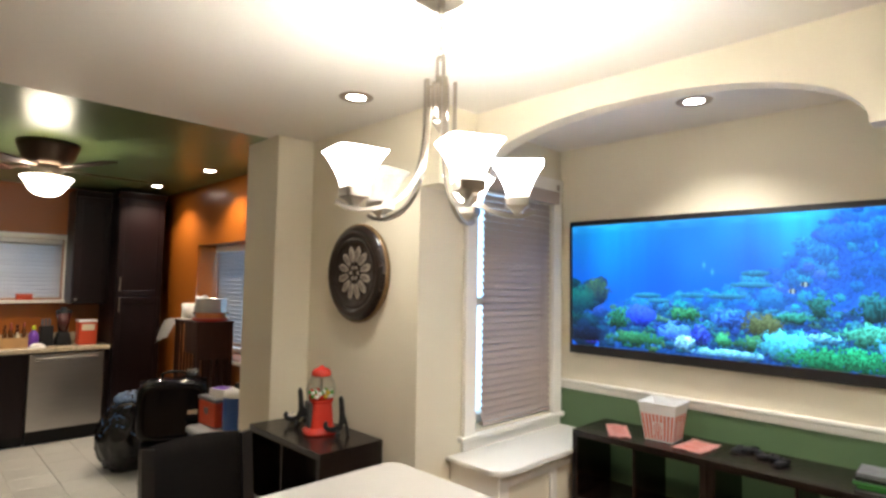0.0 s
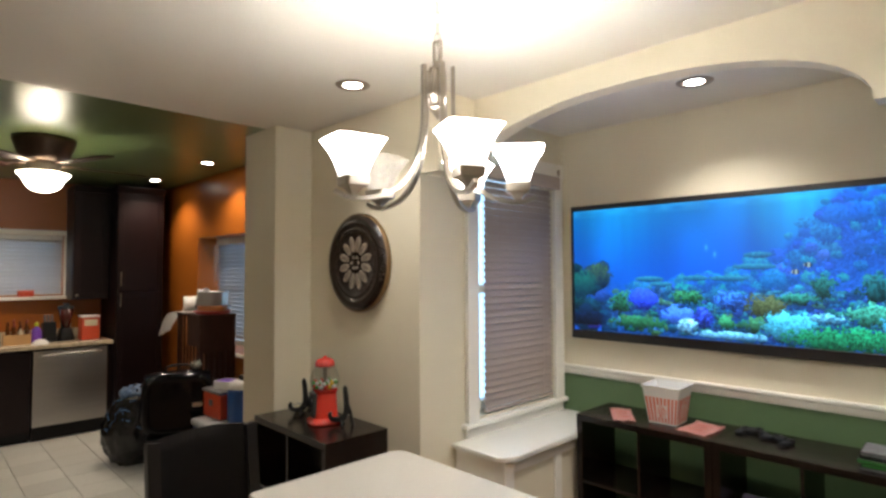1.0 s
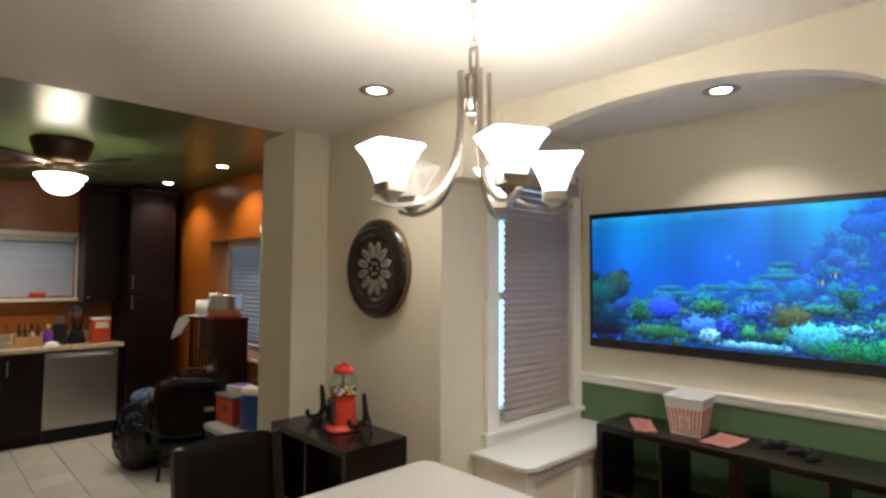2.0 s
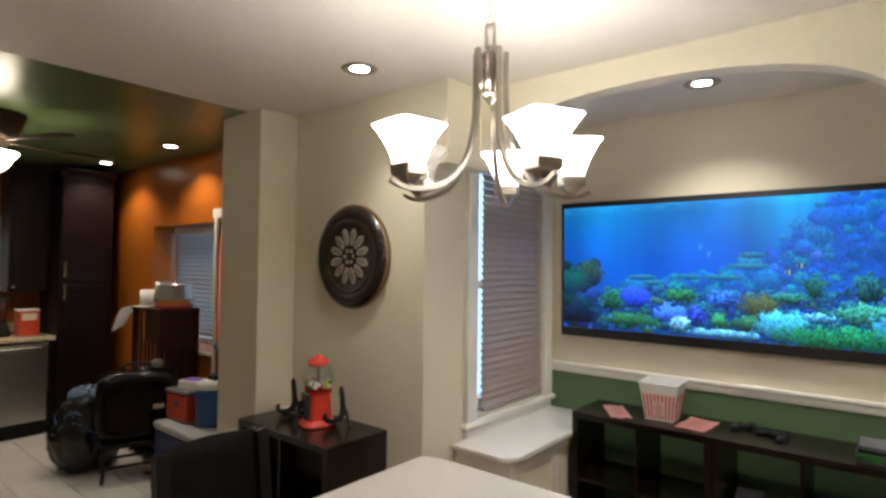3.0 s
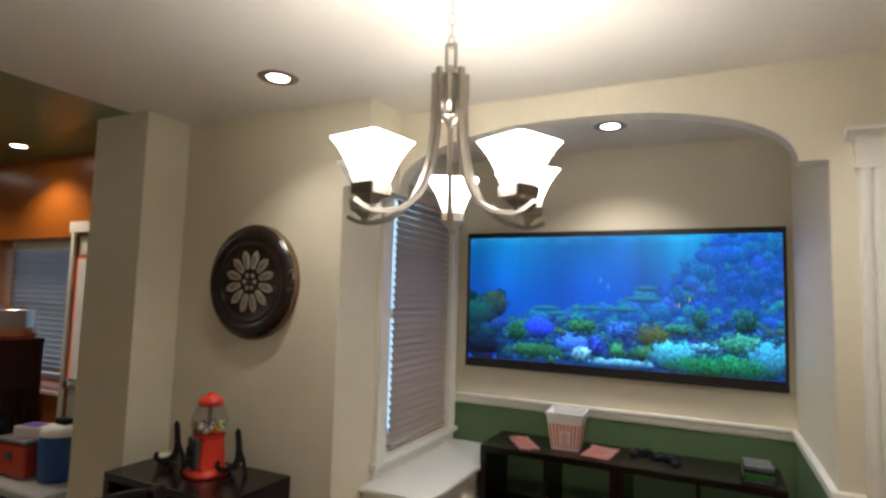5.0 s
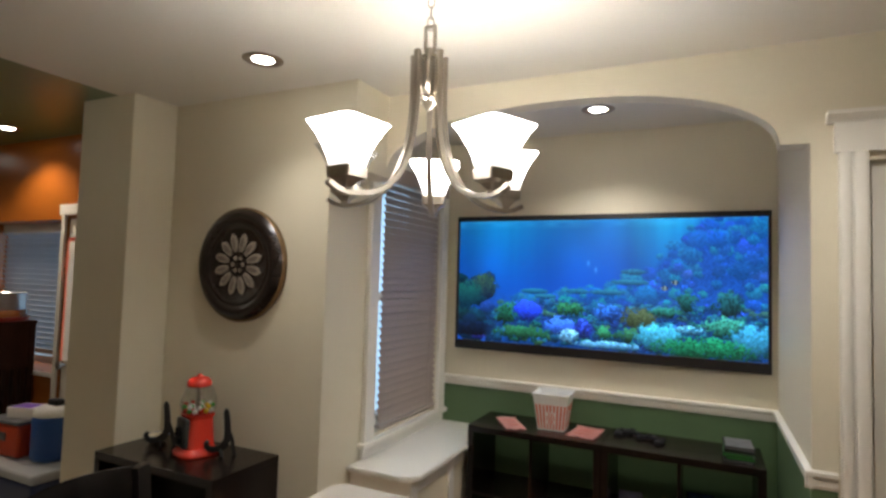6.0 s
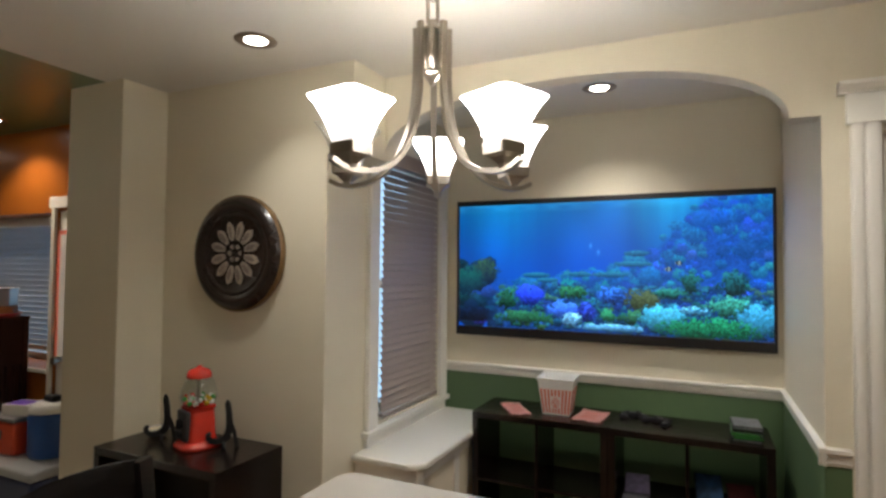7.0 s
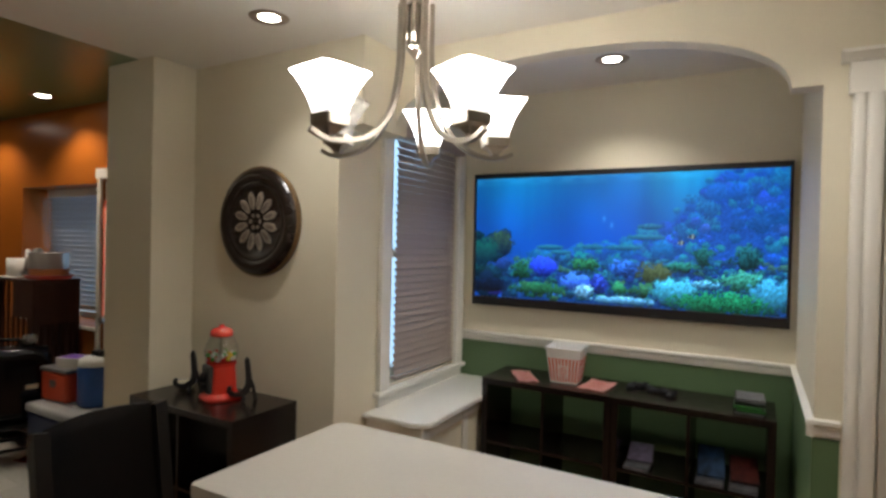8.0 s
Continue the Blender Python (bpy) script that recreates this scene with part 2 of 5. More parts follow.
struct("floor", box(XK2, BACK, -0.08, EAST, YT, 0.0), OAK, "brown oak board floor of the dining room", "floor")
struct("kitchen_floor", box(KW, BACK, -0.09, XK2, KN, -0.012), GROUT, "grey grout bed under pale kitchen tiles", "floor")
struct("ceiling", box(-3.47, BACK, CEIL, EAST, YT + 0.15, CEIL + 0.1), CEILING, "cream painted ceiling", "ceiling")
struct("kitchen_ceiling", box(KW, BACK, CEIL, -3.47, KN, CEIL + 0.1), KGREEN, "glossy green painted kitchen ceiling", "ceiling")
struct("wall_medallion", box(XK2, YM, 0, XL, YM + 0.24, CEIL), CREAM, "cream painted dining room wall", "wall")
struct("wall_stub", box(XK2, YJ, 0, XK, YM, CEIL, 0.004), CREAM, "cream painted wall end beside the kitchen opening", "wall")
struct("wall_screen", box(XL - 0.25, YT, 0, XR + 0.15, YT + 0.15, CEIL), CREAM, "cream painted alcove wall behind the television", "wall")
struct("wall_alcove_east", box(XR, YA, 0, XR + 0.15, YT, CEIL), CREAM, "cream painted side wall of the alcove", "wall")
# window wall with its opening
WY0, WY1, WZ0, WZ1 = 2.555, 3.37, 0.775, 2.32
struct("wall_window", join(box(XL - 0.25, YM + 0.24, 0, XL, WY0, CEIL), box(XL - 0.25, WY1, 0, XL, YT, CEIL),
                           box(XL - 0.25, WY0, 0, XL, WY1, WZ0), box(XL - 0.25, WY0, WZ1, XL, WY1, CEIL)), CREAM, "cream painted alcove wall round the window", "wall")
# arch: a low half ellipse over the alcove
AX0, AX1, ASPR, ARISE = -2.034, -0.217, 2.238, 0.282
outline = [(AX0, CEIL), (AX0, ASPR)]
for i in range(1, 48):
    a = math.pi * (1 - i / 48)
    outline.append(((AX0 + AX1) / 2 + (AX1 - AX0) / 2 * math.copysign(abs(math.cos(a)) ** 0.93, math.cos(a)), ASPR + ARISE * math.sin(a) ** 0.93))
outline += [(AX1, ASPR), (XR, ASPR), (XR, CEIL)]
struct("wall_arch", prism(outline, "y", YA, YA + 0.10), CREAM, "cream plaster arch over the alcove opening", "arch")
struct("arch_shoulder", box(XL, YM, 2.203, AX0, YA + 0.10, CEIL), CREAM, "cream plaster shoulder beside the arch", "arch")
# front wall with the door, to the right of the alcove
DX0, DX1, DZ = 0.068, 0.90, 2.16
struct("wall_door", join(box(XR + 0.15, YA, 0, DX0, YA + 0.12, CEIL),
                         box(DX1, YA, 0, EAST, YA + 0.12, CEIL), box(DX0, YA, DZ, DX1, YA + 0.12, CEIL)), CREAM, "cream painted wall beside the door", "wall")
struct("wall_east", box(EAST, BACK, 0, EAST + 0.12, YA + 0.12, CEIL), CREAM, "cream painted wall", "wall")
struct("wall_back", box(KW, BACK - 0.12, 0, EAST, BACK, CEIL), CREAM, "cream painted wall", "wall")
struct("wall_kitchen_corner", box(XK2, BACK, 0, XK, -0.9, CEIL), CREAM, "cream painted wall beside the kitchen opening", "wall")
# kitchen walls
KX0, KX1, KZ0, KZ1 = -5.95, -4.77, 0.90, 2.02
KD0, KD1, KDZ = -4.70, -3.90, 2.03
struct("wall_kitchen_north", join(box(KW, KN, 0, KX0, KN + 0.32, CEIL), box(KX1, KN, 0, KD0, KN + 0.32, CEIL), box(KD1, KN, 0, XK2, KN + 0.32, CEIL), box(KD0, KN, KDZ, KD1, KN + 0.32, CEIL),
                                  box(KX0, KN, 0, KX1, KN + 0.32, KZ0), box(KX0, KN, KZ1, KX1, KN + 0.32, CEIL)), ORANGE, "orange painted kitchen wall", "wall")
KY0, KY1, KWZ0, KWZ1 = 0.15, 1.33, 1.42, 2.06
struct("wall_kitchen_west", join(box(KW - 0.2, BACK, 0, KW, KY0, CEIL), box(KW - 0.2, KY1, 0, KW, KN, CEIL),
                                 box(KW - 0.2, KY0, 0, KW, KY1, KWZ0), box(KW - 0.2, KY0, KWZ1, KW, KY1, CEIL)), ORANGE, "orange painted kitchen wall over the counter", "wall")

struct("backdrop", box(-3.42, 2.75, -0.1, -3.40, 5.2, 3.6), DAY, "plain pale blue daylight outside the alcove window", "backdrop")
struct("backdrop_kitchen_west", box(-8.42, -0.8, 0.4, -8.40, 2.6, 3.4), DAY, "plain pale blue daylight outside the kitchen window", "backdrop")
struct("backdrop_kitchen_north", box(-6.9, 3.60, -0.1, -3.75, 3.62, 3.4), DAY, "plain pale blue daylight outside the kitchen side window", "backdrop")

# green wainscot and chair rail
RZ0, RZ1 = 0.936, 0.992
struct("wainscot_screen", box(XL, YT - 0.005, 0, XR, YT, RZ0), GREEN, "green painted lower alcove wall", "wainscot")
struct("wainscot_east", box(XR - 0.005, YA - 0.005, 0, XR, YT - 0.005, RZ0), GREEN, "green painted lower side wall", "wainscot")
struct("wainscot_front", box(XR, YA - 0.005, 0, -0.036, YA, RZ0), GREEN, "green painted lower wall beside the door", "wainscot")


def rail_profile():
    return [(0, RZ0 - 0.008), (0.010, RZ0 - 0.008), (0.014, RZ0 + 0.004), (0.014, RZ1 - 0.026), (0.026, RZ1 - 0.014), (0.026, RZ1), (0, RZ1 + 0.004)]


struct("chair_rail_screen", prism([(YT - d, z) for d, z in rail_profile()], "x", XL, XR), TRIM, "white moulded chair rail", "trim")
struct("chair_rail_east", prism([(XR - d, z) for d, z in rail_profile()], "y", YA - 0.024, YT - 0.01), TRIM, "white moulded chair rail", "trim")
struct("chair_rail_front", prism([(YA - d, z) for d, z in rail_profile()], "x", XR - 0.024, -0.036), TRIM, "white moulded chair rail", "trim")

# ---- door with fluted casing ----
door = thing("door_1", "white painted closed door in a fluted white casing", "door", (0.45, YA, 0), kind="structure")


def world_part(name, bm, material, parent, label="", smooth=False):
    """A part whose mesh is given in world places."""
    root = parent
    while root.parent:
        root = root.parent
    bmesh.ops.transform(bm, matrix=root.matrix_world.inverted(), verts=bm.verts)
    return part(name, bm, material, parent, label, smooth)


def flute(x0, x1):
    w = x1 - x0
    pts = [(x0, YA), (x0, YA - 0.012)]
    for c, half in ((0.22, 0.20), (0.72, 0.26)):
        for k in range(9):
            a = math.pi * k / 8
            pts.append((x0 + w * (c - half * math.cos(a)), YA - 0.012 - 0.014 * math.sin(a) ** 0.5))
    pts += [(x1, YA - 0.012), (x1, YA)]
    return prism(pts, "z", 0.0, 2.190)


world_part("casing", flute(-0.028, 0.068), TRIM, door, "fluted white casing board")
world_part("casing", flute(0.90, 1.02), TRIM, door, "fluted white casing board")
world_part("head_board", box(-0.040, YA - 0.026, 2.190, 1.03, YA, 2.305, 0.003), TRIM, door)
world_part("cornice", prism([(YA, 2.305), (YA - 0.030, 2.305), (YA - 0.036, 2.315), (YA - 0.058, 2.332), (YA - 0.058, 2.345), (YA, 2.345)], "x", -0.066, 1.06), TRIM, door)
leaf = world_part("leaf", box(DX0 + 0.01, YA + 0.03, 0.005, DX1 - 0.005, YA + 0.07, DZ - 0.005, 0.003), TRIM, door)
for z0, z1 in ((0.2, 0.95), (1.1, 1.95)):
    world_part("panel", box(DX0 + 0.13, YA + 0.022, z0, DX1 - 0.13, YA + 0.031, z1, 0.006), TRIM, leaf)
world_part("knob", moved(lathe([(0, 0), (0.012, 0), (0.012, 0.03), (0.027, 0.04), (0.027, 0.055), (0, 0.062)], 16), Matrix.Translation((DX1 - 0.06, YA + 0.03, 1.0)) @ pose(0, 0, 0, 90)), NICKEL, leaf)

# ---- alcove window ----
win = thing("window_1", "white framed window with a closed taupe wooden blind", "window", (XL, (WY0 + WY1) / 2, WZ0), kind="structure")
CW = 0.097
world_part("casing", box(XL, WY0 - CW, WZ0 - 0.02, XL + 0.03, WY0, WZ1, 0.003), TRIM, win)
world_part("casing", box(XL, WY1, WZ0 - 0.02, XL + 0.03, WY1 + CW, WZ1, 0.003), TRIM, win)
world_part("casing_head", box(XL, WY0 - CW - 0.01, WZ1, XL + 0.034, WY1 + CW + 0.01, WZ1 + 0.10, 0.003), TRIM, win)
world_part("window_sill", box(XL - 0.08, WY0 - CW - 0.03, WZ0 - 0.045, XL + 0.046, WY1 + CW + 0.02, WZ0 - 0.014, 0.005), TRIM, win)
world_part("apron", box(XL, WY0 - CW, 0.672, XL + 0.022, WY1 + CW, WZ0 - 0.045, 0.003), TRIM, win)
fr = world_part("window_frame", join(box(XL - 0.16, WY0, WZ0, XL - 0.10, WY0 + 0.05, WZ1), box(XL - 0.16, WY1 - 0.05, WZ0, XL - 0.10, WY1, WZ1),
                                     box(XL - 0.16, WY0, WZ0, XL - 0.10, WY1, WZ0 + 0.06), box(XL - 0.16, WY0, WZ1 - 0.05, XL - 0.10, WY1, WZ1),
                                     box(XL - 0.16, WY0, 1.52, XL - 0.10, WY1, 1.57)), TRIM, win)
for z0, z1 in ((WZ0 + 0.06, 1.52), (1.57, WZ1 - 0.05)):
    pane = world_part("pane", box(XL - 0.135, WY0 + 0.05, z0, XL - 0.129, WY1 - 0.05, z1), PANE, fr)
    pane.visible_shadow = False

blind = thing("window_blind", "closed taupe wooden venetian blind hanging in the alcove window", "blind", (XL, (WY0 + WY1) / 2, WZ1))
BY0, BY1 = WY0 + 0.098, WY1 - 0.004
world_part("valance", box(XL - 0.005, WY0 - 0.03, 2.235, XL + 0.055, WY1 + 0.03, 2.325, 0.004), BLIND, blind, "taupe wooden valance")
world_part("bottom_rail", box(XL - 0.035, BY0, WZ0 + 0.012, XL + 0.005, BY1, WZ0 + 0.034, 0.004), BLIND, blind)


def slat_mesh(length, width, thick, tilt, along):
    pr = []
    for k in range(5):
        u = -0.5 + k / 4
        pr.append((u * width, 0.0035 * (1 - 4 * u * u)))
    pr2 = [(a, b - thick) for a, b in reversed(pr)]
    bm = prism(pr + pr2, "y" if along == "y" else "x", -length / 2, length / 2)
    return moved(bm, pose(0, 0, 0, 0, tilt, 0) if along == "y" else pose(0, 0, 0, tilt, 0, 0))


def slats(parent, x, y, z0, z1, pitch, length, width, tilt, along, material):
    me = None
    z = z0
    while z < z1:
        if me is None:
            first = part("slat", slat_mesh(length, width, 0.003, tilt, along), material, parent)
            me = first.data
            ob = first
        else:
            ob = new("slat", me)
            ob.parent = parent
        base = parent.matrix_world.translation
        ob.location = (x - base.x, y - base.y, z - base.z)
        z += pitch


slats(blind, XL - 0.015, (BY0 + BY1) / 2, WZ0 + 0.06, 2.25, 0.043, BY1 - BY0, 0.05, 63.0, "y", BLIND)
for y in (BY1 - 0.12,):
    world_part("ladder_cord", sweep([(XL + 0.012, y, WZ0 + 0.03), (XL + 0.012, y, 2.25)], 0.003, 0.003, 6, Vector((1, 0, 0))), BLIND, blind)
world_part("tilt_wand", sweep([(XL + 0.02, BY1 - 0.06, 1.35), (XL + 0.02, BY1 - 0.06, 2.25)], 0.006, 0.006, 6, Vector((1, 0, 0))), BLIND, blind)
for y in (WY1 + 0.02,):
    b = tagged(world_part("bracket", box(XL + 0.034, y, 2.335, XL + 0.05, y + 0.015, 2.38, 0.003), NICKEL, blind), "small metal bracket")

# ---- radiator cover under the window ----
SX, SY0, SZ = -1.775, 2.335, 0.671
cover = thing("radiator_cover", "white painted radiator cover with a rounded top board", "radiator cover", (-2.0, 2.9, 0))
pts = [(XL + 0.002, YT - 0.007), (XL + 0.002, SY0)]
for k in range(9):
    a = radians(-90 + 90 * k / 8)
    pts.append((SX - 0.09 + 0.09 * math.cos(a), SY0 + 0.09 + 0.09 * math.sin(a)))
pts.append((SX, YT - 0.007))
tb = prism(pts, "z", SZ - 0.028, SZ)
bmesh.ops.bevel(tb, geom=[e for e in tb.edges if abs(e.verts[0].co.z - e.verts[1].co.z) < 1e-6], offset=0.006, segments=2, affect="EDGES")
world_part("top_board", tb, ENAMEL, cover)
FX = SX - 0.035
world_part("side_panel", box(XL + 0.004, SY0 + 0.035, 0.0, FX - 0.02, SY0 + 0.055, SZ - 0.028), TRIM, cover)
for y0, y1 in ((SY0 + 0.03, SY0 + 0.11), (2.83, 2.90), (3.40, YT - 0.008)):
    world_part("stile", box(FX - 0.02, y0, 0.0, FX, y1, SZ - 0.028, 0.003), TRIM, cover)
for y0, y1 in ((SY0 + 0.11, 2.83), (2.90, 3.40)):
    world_part("rail", box(FX - 0.02, y0, SZ - 0.10, FX, y1, SZ - 0.028, 0.003), TRIM, cover)
    world_part("rail", box(FX - 0.02, y0, 0.0, FX, y1, 0.10, 0.003), TRIM, cover)
    world_part("grille_panel", box(FX - 0.018, y0, 0.10, FX - 0.010, y1, SZ - 0.10), CREAM, cover, "cream recessed panel")

# ---- television ----
tv = thing("television", "large black-framed television showing a coral reef", "television", (-1.115, YT, 1.18))
TX0, TX1, TZ0, TZ1, TYF = -2.077, -0.148, 1.19, 2.11, 3.447
world_part("body", box(TX0 + 0.004, TYF + 0.012, TZ0 + 0.004, TX1 - 0.004, YT - 0.002, TZ1 - 0.004, 0.004), TVBLACK, tv)
BT, BS, BB = 0.035, 0.018, 0.060
for nm, b in (("bezel_top", (TX0, TZ1 - BT, TX1, TZ1)), ("bezel_bottom", (TX0, TZ0, TX1, TZ0 + BB)), ("bezel_side", (TX0, TZ0 + BB, TX0 + BS, TZ1 - BT)), ("bezel_side", (TX1 - BS, TZ0 + BB, TX1, TZ1 - BT))):
    world_part(nm, box(b[0], TYF, b[1], b[2], TYF + 0.014, b[3], 0.002), TVBLACK, tv)

# the reef picture on the screen, painted cell by cell
PU, PV = 620, 270
rng = np.random.default_rng(4)
U, V = np.meshgrid(np.linspace(0, 1, PU), np.linspace(0, 1, PV))


def smooth_noise(nu, nv):
    g = rng.random((nv + 2, nu + 2))
    x, y = U * nu, V * nv
    i, j = np.floor(x).astype(int), np.floor(y).astype(int)
    fx, fy = x - i, y - j
    fx, fy = fx * fx * (3 - 2 * fx), fy * fy * (3 - 2 * fy)
    return (g[j, i] * (1 - fx) + g[j, i + 1] * fx) * (1 - fy) + (g[j + 1, i] * (1 - fx) + g[j + 1, i + 1] * fx) * fy


fine = smooth_noise(300, 130) * 0.6 + smooth_noise(140, 62) * 0.4
ridge = 1 - np.abs(smooth_noise(170, 76) - 0.5) * 3.2
branch = 1 - np.abs(smooth_noise(120, 40) - 0.5) * 4.0
mid = smooth_noise(60, 26)
art = np.zeros((PV, PU, 3))
deep, pale = np.array((0.001, 0.115, 0.56)), np.array((0.004, 0.20, 0.46))
rise = np.clip((V - 0.45) / 0.5, 0, 1)[..., None] ** 1.3
art[:] = deep * (1 - rise) + pale * rise
# slow columns of lighter and darker water
art *= (0.80 + 0.5 * smooth_noise(9, 3))[..., None] * (1 - 0.35 * np.exp(-((U - 0.05) / 0.07) ** 2) - 0.25 * np.exp(-((U - 0.62) / 0.05) ** 2))[..., None]
glare = np.exp(-((U - 0.72) / 0.10) ** 2) * np.clip((V - 0.45) / 0.55, 0, 1) + 0.4 * np.exp(-((U - 0.17) / 0.12) ** 2) * np.clip((V - 0.3) / 0.7, 0, 1)
for fu, fv in ((0.475, 0.66), (0.50, 0.61)):  # two pale fish far off
    art += np.exp(-((U - fu) / 0.004) ** 2 - ((V - fv) / 0.018) ** 2)[..., None] * np.array((0.10, 0.25, 0.22))
art += (glare * (0.7 + 0.6 * smooth_noise(50, 1)))[..., None] * np.array((0.0, 0.20, 0.16))
art += (np.clip((V - 0.93) / 0.07, 0, 1) * smooth_noise(26, 30))[..., None] * np.array((0.05, 0.22, 0.20))
haze = np.array((0.006, 0.17, 0.56))


def blob(cu, cv, ru, rv, color, far=0.0, rag=0.35, tex=0.8):
    """One coral: a ragged mound lit from above, with a grain of its own."""
    i0, i1 = max(0, int((cu - 1.7 * ru) * PU)), min(PU, int((cu + 1.7 * ru) * PU) + 2)
    j0, j1 = max(0, int((cv - 1.7 * rv) * PV)), min(PV, int((cv + 1.7 * rv) * PV) + 2)
    if i0 >= i1 or j0 >= j1:
        return
    w = np.s_[j0:j1, i0:i1]
    grain = (fine, ridge, branch)[rng.integers(3)][w]
    d = ((U[w] - cu) / ru) ** 2 + ((V[w] - cv) / rv) ** 2 + rag * 2 * (fine[w] - 0.5) + rag * (mid[w] - 0.5)
    cover = np.clip((1.0 - d) / 0.12, 0, 1)[..., None]
    up = np.clip((V[w] - cv) / rv * 0.5 + 0.5, 0, 1)
    lit = (0.06 + 1.15 * up ** 1.3) * (1 - tex / 2 + tex * np.clip(grain, 0, 1) * 1.1)
    tint = np.array(color) * lit[..., None] * (1 - far) + haze * far * (0.7 + 0.5 * fine[w][..., None])
    art[w] = art[w] * (1 - cover) + tint * cover


PALETTE = [(0.02, 0.40, 0.55), (0.02, 0.16, 0.75), (0.03, 0.46, 0.34), (0.01, 0.24, 0.50), (0.08, 0.12, 0.85), (0.06, 0.44, 0.26), (0.02, 0.10, 0.40)]
# far slope that climbs to one side
rim = 0.40 + 0.10 * np.clip((U - 0.3) / 0.3, 0, 1) + 0.55 * np.clip((U - 0.58) / 0.25, 0, 1) ** 1.2 + 0.10 * (mid - 0.5)
fill = np.clip((rim - V) / 0.14, 0, 1)[..., None] * np.clip((U - 0.12) / 0.15, 0, 1)[..., None]
art = art * (1 - fill) + fill * (np.array((0.008, 0.105, 0.45)) * (0.50 + 0.9 * fine[..., None]))
for k in range(330):
    u = 0.22 + 0.78 * rng.random()
    top = 0.40 + 0.10 * min(1, max(0, (u - 0.3) / 0.3)) + 0.55 * max(0, (u - 0.58) / 0.25) ** 1.2
    depth = rng.random()
    v = 0.28 + (min(top, 1.02) - 0.28) * (1 - depth)
    size = 0.6 + 1.3 * rng.random() ** 2
    blob(u, v, 0.019 * size, 0.040 * size, [q * (0.6 + 0.9 * rng.random()) for q in PALETTE[rng.integers(len(PALETTE))]], 0.66 - 0.36 * depth - 0.10 * rng.random(), 0.7)
for u, v, w in ((0.29, 0.43, 0.05), (0.33, 0.39, 0.04), (0.44, 0.44, 0.04), (0.54, 0.44, 0.06), (0.61, 0.52, 0.06), (0.62, 0.60, 0.04)):
    blob(u, v, w, 0.022, (0.05, 0.36, 0.38), 0.2, 0.2, 0.5)
# dark outcrop
for k in range(42):
    blob(0.14 * rng.random() ** 1.4, 0.52 * rng.random(), 0.03, 0.06, (0.006, 0.03 + 0.06 * rng.random(), 0.04 + 0.08 * rng.random()), 0.03)
blob(0.10, 0.46, 0.05, 0.10, (0.07, 0.13, 0.02), 0.1, 0.9, 0.95)
blob(0.115, 0.28, 0.028, 0.055, (0.03, 0.09, 0.42), 0.1, 0.8)
blob(0.035, 0.38, 0.055, 0.11, (0.012, 0.15, 0.07), 0.08, 0.9, 0.95)
blob(0.08, 0.05, 0.03, 0.035, (0.10, 0.06, 0.70))
blob(0.06, 0.10, 0.09, 0.06, (0.005, 0.02, 0.06))
# near reef
fill = np.clip((0.33 + 0.05 * (mid - 0.5) - V) / 0.05, 0, 1)[..., None] * np.clip((U - 0.10) / 0.05, 0, 1)[..., None]
art = art * (1 - 0.85 * fill) + 0.85 * fill * (np.array((0.008, 0.06, 0.16)) * (0.4 + 1.2 * fine[..., None]))
for k in range(460):
    u = 0.14 + 0.86 * rng.random()
    depth = rng.random()
    c = [(0.03, 0.20, 0.30), (0.04, 0.28, 0.14), (0.05, 0.12, 0.45), (0.02, 0.12, 0.20), (0.06, 0.36, 0.36), (0.12, 0.26, 0.06)][rng.integers(6)]
    blob(u, 0.34 * (1 - depth) + 0.02, 0.007 + 0.014 * rng.random(), 0.012 + 0.022 * rng.random(), c, 0.22 * (1 - depth), 0.7)
blob(0.53, 0.040, 0.12, 0.030, (0.34, 0.74, 0.92), 0, 0.8, 0.6)
for u, v, ru, rv, c in ((0.19, 0.24, 0.04, 0.10, (0.04, 0.24, 0.10)), (0.265, 0.27, 0.050, 0.085, (0.05, 0.11, 1.1)), (0.41, 0.30, 0.05, 0.055, (0.06, 0.34, 0.11)),
                        (0.54, 0.28, 0.05, 0.07, (0.06, 0.25, 0.80)), (0.39, 0.16, 0.055, 0.075, (0.13, 0.32, 1.1)), (0.46, 0.15, 0.035, 0.07, (0.07, 0.12, 0.75)),
                        (0.41, 0.085, 0.035, 0.055, (0.45, 0.80, 0.95)), (0.53, 0.13, 0.024, 0.045, (0.10, 0.50, 0.09)), (0.24, 0.09, 0.09, 0.055, (0.06, 0.26, 0.05)),
                        (0.64, 0.23, 0.055, 0.10, (0.17, 0.17, 0.05)), (0.61, 0.13, 0.035, 0.06, (0.10, 0.32, 0.12)), (0.73, 0.31, 0.055, 0.035, (0.05, 0.34, 0.20)),
                        (0.78, 0.39, 0.030, 0.08, (0.02, 0.20, 0.14)), (0.90, 0.38, 0.04, 0.09, (0.02, 0.18, 0.16)), (0.89, 0.22, 0.065, 0.07, (0.10, 0.46, 0.26)),
                        (0.70, 0.12, 0.07, 0.10, (0.13, 0.62, 0.68)), (0.96, 0.13, 0.06, 0.12, (0.10, 0.50, 0.62)), (0.83, 0.06, 0.13, 0.085, (0.025, 0.33, 0.07)),
                        (0.79, 0.19, 0.04, 0.03, (0.26, 0.70, 0.84))):
    blob(u, v, ru, rv, [1.1 * q for q in c], 0.0, 0.9, 0.95)
reef = np.clip((0.42 + 0.55 * np.clip((U - 0.58) / 0.36, 0, 1) - V) / 0.06, 0, 1)[..., None]
